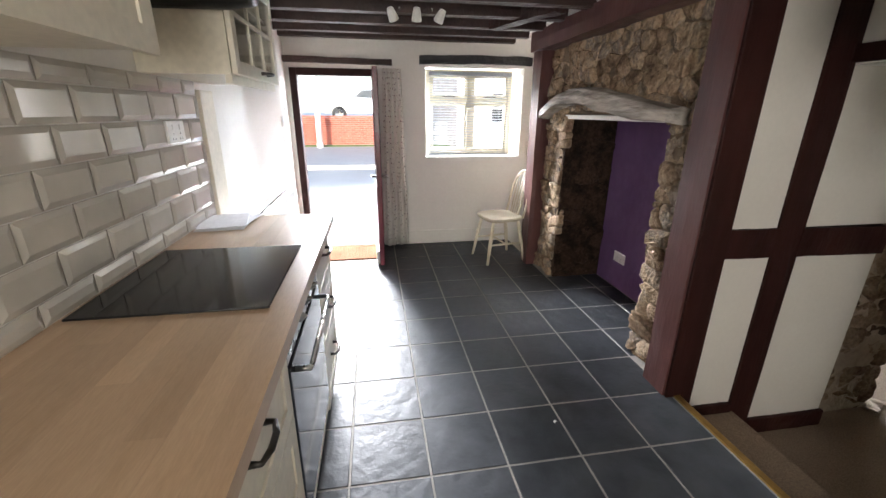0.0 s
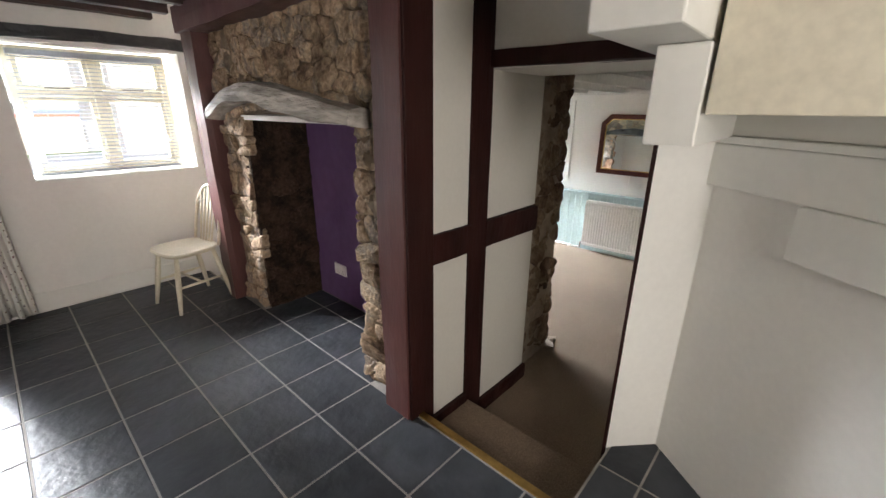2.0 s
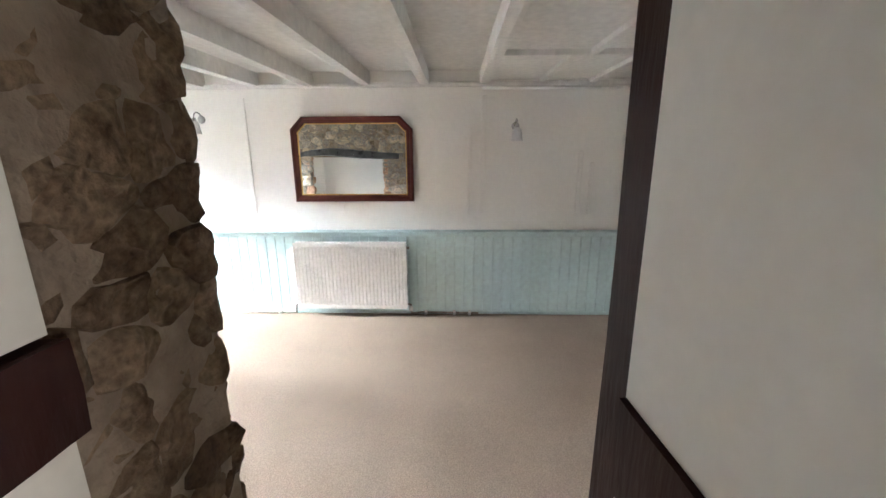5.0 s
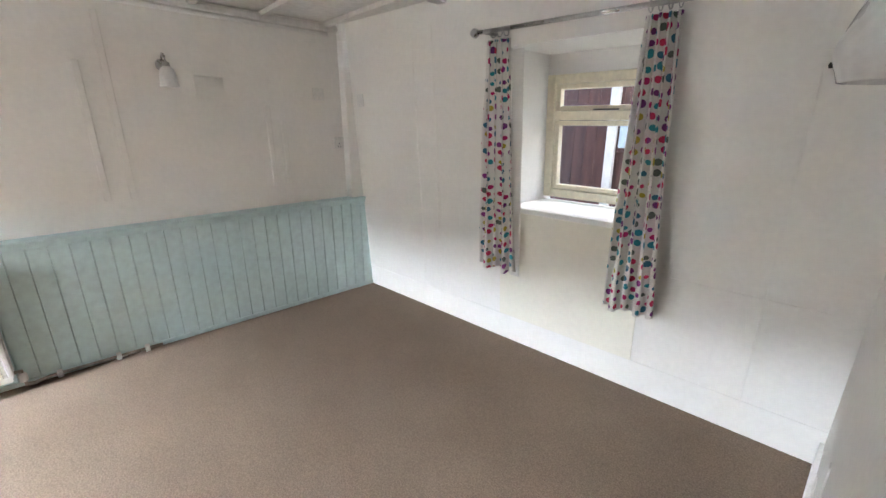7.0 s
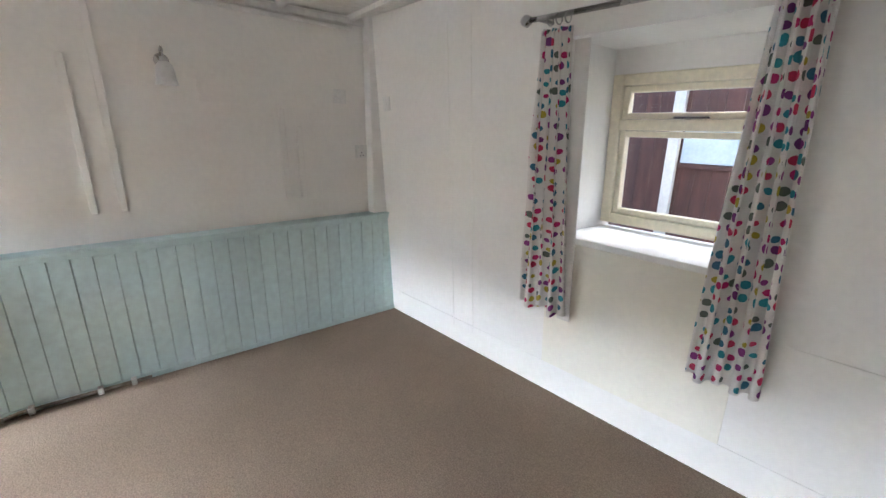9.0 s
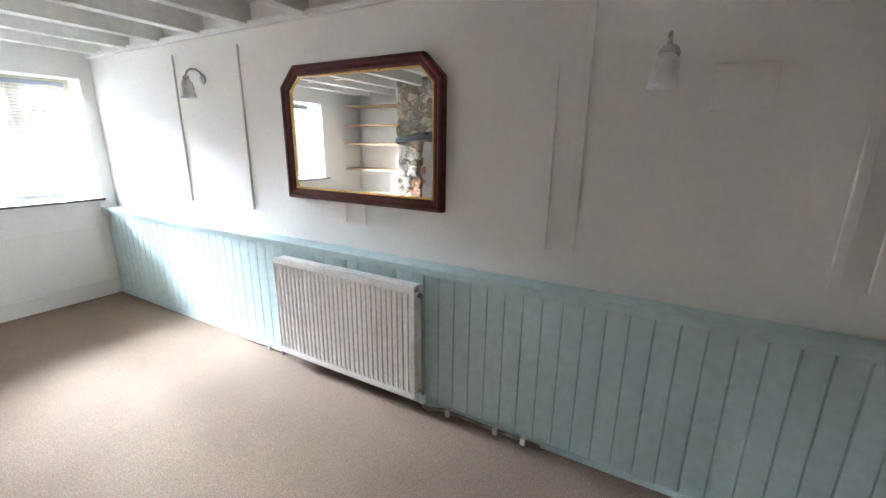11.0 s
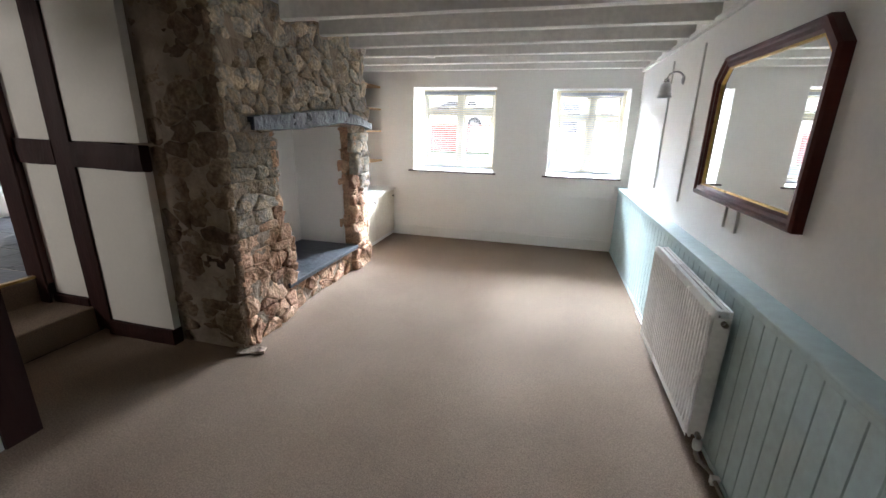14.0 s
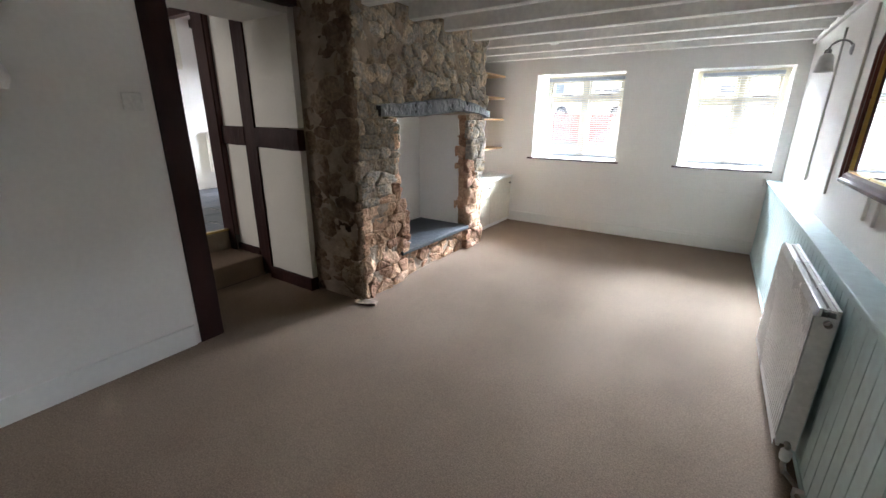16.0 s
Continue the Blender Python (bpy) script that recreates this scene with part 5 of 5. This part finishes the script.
structure("dado_block", box((XE - 0.06, YF - 0.075, 0.35), (XE - 0.018, YF - 0.03, 0.43), 0.004), M["white_plastic"], "small white box at the end of the dado rail", "box")

# alcove shelves and cupboard
for z in (1.49, 1.23, 0.97, 0.61):
    tagged(part("alcove_shelf", box((2.152, 2.31, z - 0.022), (2.50, YF - 0.002, z), 0.003), M["pine"]), "bare pine shelf fixed in the alcove", "shelf", "alcove shelves")
cu = thing("alcove_cupboard", "low cream cupboard built into the alcove", "cupboard")
part("body", box((2.152, 2.32, ZL), (2.64, YF - 0.003, 0.235)), M["gloss_white"], cu)
part("top", box((2.152, 2.31, 0.237), (2.69, YF - 0.003, 0.262), 0.005), M["gloss_white"], cu)
for y0, y1 in ((2.33, 2.90), (2.905, 3.485)):
    d = part("cupboard_door", box((2.642, y0, ZL + 0.05), (2.66, y1, 0.225), 0.003), M["cream"], cu)
    part("knob", lathe([(0.006, 0), (0.006, 0.012), (0.013, 0.018), (0.012, 0.026), (0.001, 0.028)], (2.66, y1 - 0.06, 0.16), "x", 12), M["pewter"], d)
tagged(part("loose_stone", rough_beam((2.84, 0.36, ZL + 0.006), (2.99, 0.42, ZL + 0.006), 0.07, 0.014, 77, 0.012), M["mortar_l"]), "broken flat stone by the chimney foot", "stone")

# ---------------------------------------------------------------- outside, street side


def ring_ground():
    bm = bmesh.new()
    xs, ys_ = [-400, -1.6, 5.9, 400], [-400, -3.1, 3.5, 400]
    v = [[bm.verts.new((x, y, -0.14)) for y in ys_] for x in xs]
    for i in range(3):
        for j in range(3):
            if (i, j) != (1, 1):
                bm.faces.new((v[i][j], v[i + 1][j], v[i + 1][j + 1], v[i][j + 1]))
    return bm


structure("ground", ring_ground(), M["asphalt"], "worn grey asphalt street running past the house", "ground")
structure("pavement_near", box((-40, 3.52, -0.2), (40, 5.0, -0.03), 0.02), M["pavement"], "pale concrete pavement outside the door", "pavement")
structure("pavement_far", box((-40, 10.6, -0.2), (40, 17.0, -0.04), 0.02), M["asphalt"], "dark tarmac pavement across the street", "pavement")
structure("kerb_far", box((-40, 10.4, -0.2), (40, 10.59, -0.02), 0.02), M["pavement"], "pale concrete kerb across the street", "kerb")
structure("verge", box((-40, 17.0, -0.2), (40, 17.42, 0.0), 0.03), M["grass"], "thin strip of grass below the wall", "grass")
structure("bank", box((-40, 17.75, -0.2), (40, 60, 0.95)), M["asphalt"], "raised parking ground behind the brick wall", "ground")
bw = thing("brick_wall", "low red brick garden wall across the street", "brick wall", kind="structure")
part("wall_core", box((-14, 17.47, -0.1), (2.5, 17.7, 1.13)), M["mortar"], bw, "grey mortar")
brick_mesh = None
for r in range(14):
    for i in range(21):
        xx = -4.0 + i * 0.232 + (0.116 if r % 2 else 0)
        if brick_mesh is None:
            o = part("brick", box((0, 0, 0), (0.22, 0.06, 0.068)), M["brick"], bw)
            brick_mesh = o.data
        else:
            o = new("brick", brick_mesh)
            o.parent = bw
        o.location = (xx, 17.425, 0.02 + r * 0.08)
rest = bmesh.new()
for r in range(14):
    for i in range(60):
        xx = -13.9 + i * 0.232 + (0.116 if r % 2 else 0)
        if xx < -4.05 or xx > 0.98:
            add_box(rest, (xx, 17.425, 0.02 + r * 0.08), (xx + 0.22, 17.468, 0.088 + r * 0.08))
tagged(part("brickwork", rest, M["brick"], bw), kind="stuff")
part("coping", box((-14, 17.4, 1.14), (2.5, 17.75, 1.21), 0.01), M["brick"], bw)
lpo = thing("street_post", "pale grey street post in front of the brick wall", "post")
part("shaft", tube([(-2.35, 16.6, -0.04), (-2.35, 16.6, 1.2), (-2.35, 16.6, 6.5)], [0.12, 0.11, 0.07], 14), M["lamp_post"], lpo)
part("collar", lathe([(0.13, 0.0), (0.14, 0.1), (0.12, 0.2)], (-2.35, 16.6, -0.04)), M["lamp_post"], lpo)


def car(x, y, z):
    """A hatchback seen side on, its nose towards -x."""
    t = thing("parked_car", "silver hatchback parked behind the brick wall", "car")
    prof = [(-2.0, 0.35), (-2.02, 0.62), (-1.85, 0.80), (-0.95, 0.93), (-0.25, 1.40), (0.35, 1.48), (1.25, 1.42), (1.85, 1.0), (2.0, 0.85), (2.0, 0.35)]
    bm = bmesh.new()
    a = [bm.verts.new((x + p, y - 0.85 + (0.14 if q > 1 else 0), z + q)) for p, q in prof]
    b = [bm.verts.new((x + p, y + 0.85 - (0.14 if q > 1 else 0), z + q)) for p, q in prof]
    bm.faces.new(a)
    bm.faces.new(b[::-1])
    for k in range(len(prof)):
        j = (k + 1) % len(prof)
        bm.faces.new((a[k], a[j], b[j], b[k]))
    bmesh.ops.bevel(bm, geom=list(bm.edges), offset=0.05, segments=2, affect="EDGES")
    part("body", bm, M["car_paint"], t)
    for w0, w1, w2, w3 in ((-0.75, -0.2, 0.42, 0.42), (0.5, 0.5, 1.2, 1.5)):
        g = bmesh.new()
        vs = [g.verts.new((x + p, y - 0.78 - 0.09 * (1.4 - q), z + q)) for p, q in ((w0, 0.97), (w1, 1.36), (w2, 1.38), (w3, 0.97))]
        g.faces.new(vs)
        r = bmesh.ops.extrude_face_region(g, geom=list(g.faces))
        bmesh.ops.translate(g, vec=(0, 0.02, 0), verts=[v for v in r["geom"] if isinstance(v, bmesh.types.BMVert)])
        part("side_window", g, M["car_glass"], t)
    for wx in (-1.3, 1.25):
        wh = part("wheel", lathe([(0.2, -0.1), (0.31, -0.1), (0.33, -0.06), (0.33, 0.08), (0.2, 0.1)], (x + wx, y - 0.80, z + 0.33), "y", 24), M["tyre"], t)
        part("rim", lathe([(0.001, -0.07), (0.05, -0.085), (0.19, -0.07), (0.205, -0.1)], (x + wx, y - 0.80, z + 0.33), "y", 10), M["steel"], wh)
    part("mirror", box((x - 0.75, y - 1.0, z + 0.95), (x - 0.6, y - 0.84, z + 1.06), 0.03), M["car_paint"], t)
    return t


car(-0.35, 19.6, 0.95)


def house(name, label, x0, x1, y, z0, eave, ridge, material, win):
    t = thing(name, label, "house")
    bm = wall_with_holes("y", y, y + 0.4, x0, x1, z0, eave, [(a, b, c, d) for a, b, c, d in win])
    add_box(bm, (x0, y + 0.4, z0), (x0 + 0.3, y + 7, eave))
    add_box(bm, (x1 - 0.3, y + 0.4, z0), (x1, y + 7, eave))
    add_box(bm, (x0 + 0.3, y + 6.7, z0), (x1 - 0.3, y + 7, eave))
    part("wall", bm, material, t)
    rf = bmesh.new()
    pts = [(x0 - 0.3, y - 0.3, eave), (x0 - 0.3, y + 3.5, ridge), (x0 - 0.3, y + 7.3, eave)]
    a = [rf.verts.new(p) for p in pts]
    b = [rf.verts.new((x1 + 0.3, p[1], p[2])) for p in pts]
    rf.faces.new(a)
    rf.faces.new(b[::-1])
    for k in range(3):
        rf.faces.new((a[k], a[(k + 1) % 3], b[(k + 1) % 3], b[k]))
    part("roof", rf, M["roof"], t)
    part("chimney", box((x1 - 1.6, y + 3.1, ridge - 0.6), (x1 - 0.8, y + 3.9, ridge + 1.0), 0.03), M["brick"], t)
    for p, q, r, s in win:
        w = part("window", boxes([((p, y + 0.1, r), (p + 0.08, y + 0.2, s)), ((q - 0.08, y + 0.1, r), (q, y + 0.2, s)), ((p + 0.08, y + 0.1, r), (q - 0.08, y + 0.2, r + 0.08)), ((p + 0.08, y + 0.1, s - 0.08), (q - 0.08, y + 0.2, s)), ((p + 0.08, y + 0.1, (r + s) / 2 - 0.03), (q - 0.08, y + 0.2, (r + s) / 2 + 0.03))]), M["gloss_white"], t, "white sash window")
        part("pane", box((p + 0.08, y + 0.14, r + 0.08), (q - 0.08, y + 0.15, s - 0.08)), M["car_glass"], w)
        part("lintel", box((p - 0.15, y - 0.04, s), (q + 0.15, y - 0.002, s + 0.22)), M["pavement"], w)
    return t


hs = house("stone_house", "grey stone house with white windows across the street", 3.2, 11.0, 15.6, -0.1, 4.6, 7.0, M["house_stone"], [(4.6, 5.6, 0.9, 2.2), (7.0, 8.0, 0.9, 2.2), (4.6, 5.6, 3.0, 4.1), (7.0, 8.0, 3.0, 4.1), (9.3, 10.3, 0.9, 2.2)])
house("terraced_house", "pale rendered house beyond the parked car", -13, -5.5, 24, 0.9, 5.4, 7.6, M["lamp_post"], [(-12, -10.8, 2.0, 3.3), (-8.6, -7.4, 2.0, 3.3), (-12, -10.8, 4.0, 5.0), (-8.6, -7.4, 4.0, 5.0)])

# the back wall runs askew to the party wall: so do the things fixed to it
ASKEW = ("wall_living_back", "head_back", "window_4", "sill_back", "spotted_curtain", "curtain_rod", "panel_back", "wall_joint", "back_ledge", "skirting_living_back")
askew = [o for o in scene.objects if o.name.split(".")[0] in ASKEW or (o.name.startswith("wall_switch") and "back wall" in o["label"])]
for o in askew:
    for q in (o, *o.children_recursive):
        if q.type == "MESH":
            for v in q.data.vertices:
                v.co.y -= 0.09 * (XE - v.co.x) - 0.06 * (v.co.z + 0.36)

# lean-to behind the back window
sh = thing("lean_to", "dark red-brown boarded lean-to outside the back window", "shed")
for i in range(22):
    xx = 2.4 + i * 0.125
    part("board", box((xx, -4.3, -0.5), (xx + 0.121, -4.27, 2.4)), M["shed_wood"], sh)
for xx, w in ((4.95, 0.10), (2.7, 0.1)):
    part("post", box((xx, -3.9, -0.5), (xx + w, -3.8, 2.4), 0.004), M["shed_wood"], sh)
part("pale_post", rough_beam((4.46, -4.24, -0.5), (4.48, -4.24, 2.4), 0.085, 0.05, 90, 0.003), M["lamp_post"], sh, "pale painted post")
part("window_ledge", box((3.55, -4.268, 0.72), (4.41, -4.22, 0.76), 0.004), M["shed_wood"], sh)
part("frosted_window", box((3.55, -4.268, 0.762), (4.40, -4.245, 1.05), 0.004), M["frost"], sh, "pale blue frosted window strip")
part("shed_roof", box((2.3, -4.35, 2.4), (5.3, -3.55, 2.46)), M["roof"], sh)
part("shed_floor", box((2.3, -4.35, -0.2), (5.3, -2.65, -0.13)), M["pavement"], sh)

# ---------------------------------------------------------------- floor tiles and stones
ft = thing("kitchen_tiles", "dark grey riven slate floor tiles", "floor tiles", kind="structure")
T = 0.33


def floor_tile(w, h):
    g = 0.004
    bm = bmesh.new()
    add_box(bm, (g, g, -0.012), (w - g, h - g, 0.0))
    top = [e for e in bm.edges if all(v.co.z > -0.001 for v in e.verts)]
    bmesh.ops.bevel(bm, geom=top, offset=0.003, segments=1, affect="EDGES")
    return bm


tile_meshes = {}
for i in range(-3, 6):
    for j in range(-9, 10):
        x0, x1, y0, y1 = max(i * T, KX), min(i * T + T, 1.322), max(j * T, KB), min(j * T + T, KY)
        if i >= 4 and y0 < -0.4:
            x1, y1 = min(i * T + T, 1.945), min(y1, -0.49)
            if x1 - x0 > 0.02 and y1 - y0 > 0.02:
                o = part("tile", floor_tile(x1 - x0, y1 - y0), M["slate"], ft)
                o.location = (x0, y0, 0.0)
            continue
        if i >= 4 and not 0.72 < (y0 + y1) / 2 < 1.95:
            if i > 4 or x1 - x0 < 0.02:
                continue
        elif i >= 4 and y1 > 0.3:
            x1 = min(i * T + T, 1.81)
            y0, y1 = max(y0, 0.66), min(y1, 1.94)
        if x1 - x0 < 0.02 or y1 - y0 < 0.02:
            continue
        key = (round(x1 - x0, 3), round(y1 - y0, 3))
        if key in tile_meshes:
            o = new("tile", tile_meshes[key])
            o.parent = ft
        else:
            o = part("tile", floor_tile(*key), M["slate"], ft)
            tile_meshes[key] = o.data
        o.location = (x0, y0, 0.0)

bpy.context.view_layer.update()


def face_x(x, sign, rects, size, mats, seed, proud=0.02, rough=0.03):
    """Stones on a plane x = const; rects in (y0, z0, y1, z1)."""
    s = sign
    rr = [((y0 if s > 0 else -y1), z0, (y1 if s > 0 else -y0), z1) for y0, z0, y1, z1 in rects]
    stones(core, (x, 0, 0), (0, s, 0), (0, 0, 1), (s, 0, 0), rr, size, lambda u, v: mats(u * s, v), seed, proud, rough=rough)


def face_y(y, sign, rects, size, mats, seed, proud=0.02, rough=0.03):
    s = -sign
    rr = [((x0 if s > 0 else -x1), z0, (x1 if s > 0 else -x0), z1) for x0, z0, x1, z1 in rects]
    stones(core, (0, y, 0), (s, 0, 0), (0, 0, 1), (0, sign, 0), rr, size, lambda u, v: mats(u * s, v), seed, proud, rough=rough)


def kitchen_stone(u, v):
    return M["stone_k"]


def living_stone(u, v):
    return M["stone_r"] if v < 0.5 + 0.22 * math.sin(u * 7 + 1) else M["stone_l"]


face_x(1.36, -1, [(0.46, 1.42, 2.30, 1.92), *ragged(0.46, 0.0, 0.74, 1.44, 1, 3, -0.03, 0.04), *ragged(1.93, 0.0, 2.28, 1.44, 0, 4, -0.03, 0.04)], 0.12, kitchen_stone, 11, 0.022, 0.035)
# only this side of the recess has near-black stones
face_y(1.945, -1, [(1.37, 0.0, 1.81, 1.38)], 0.16, lambda u, v: M["stone_dark"], 12, 0.03, 0.04)
face_y(0.725, 1, [(1.37, 0.0, 1.81, 1.38)], 0.19, kitchen_stone, 13, 0.02)
face_x(2.86, 1, [(0.43, 1.06, 2.29, 1.73), *ragged(0.43, ZL, 0.96, 0.34, 1, 5, -0.05, 0.05), *ragged(0.43, 0.34, 0.88, 1.08, 1, 7, -0.03, 0.07), *ragged(1.99, ZL, 2.29, 1.08, 0, 6, -0.03, 0.05)], 0.125, living_stone, 14, 0.02, 0.05)
face_x(2.80, 1, [(0.86, ZL, 2.02, -0.14)], 0.13, lambda u, v: M["stone_r"], 15, 0.02, 0.04)
# side towards the passage: darker browns than the stones of the front
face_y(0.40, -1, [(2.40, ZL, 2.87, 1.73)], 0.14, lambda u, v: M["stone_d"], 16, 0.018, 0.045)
face_y(0.865, 1, [(2.68, 0.3, 2.87, 1.0)], 0.13, lambda u, v: M["stone_r"], 17, 0.035, 0.06)
face_y(0.945, 1, [(2.66, -0.12, 2.87, 0.34)], 0.12, lambda u, v: M["stone_r"], 20, 0.035, 0.06)
face_y(2.015, -1, [(2.68, -0.1, 2.85, 1.0)], 0.13, lambda u, v: M["stone_r"], 18, 0.03, 0.05)
face_y(2.295, 1, [(2.52, ZL, 2.84, 1.73)], 0.16, living_stone, 19, 0.03)
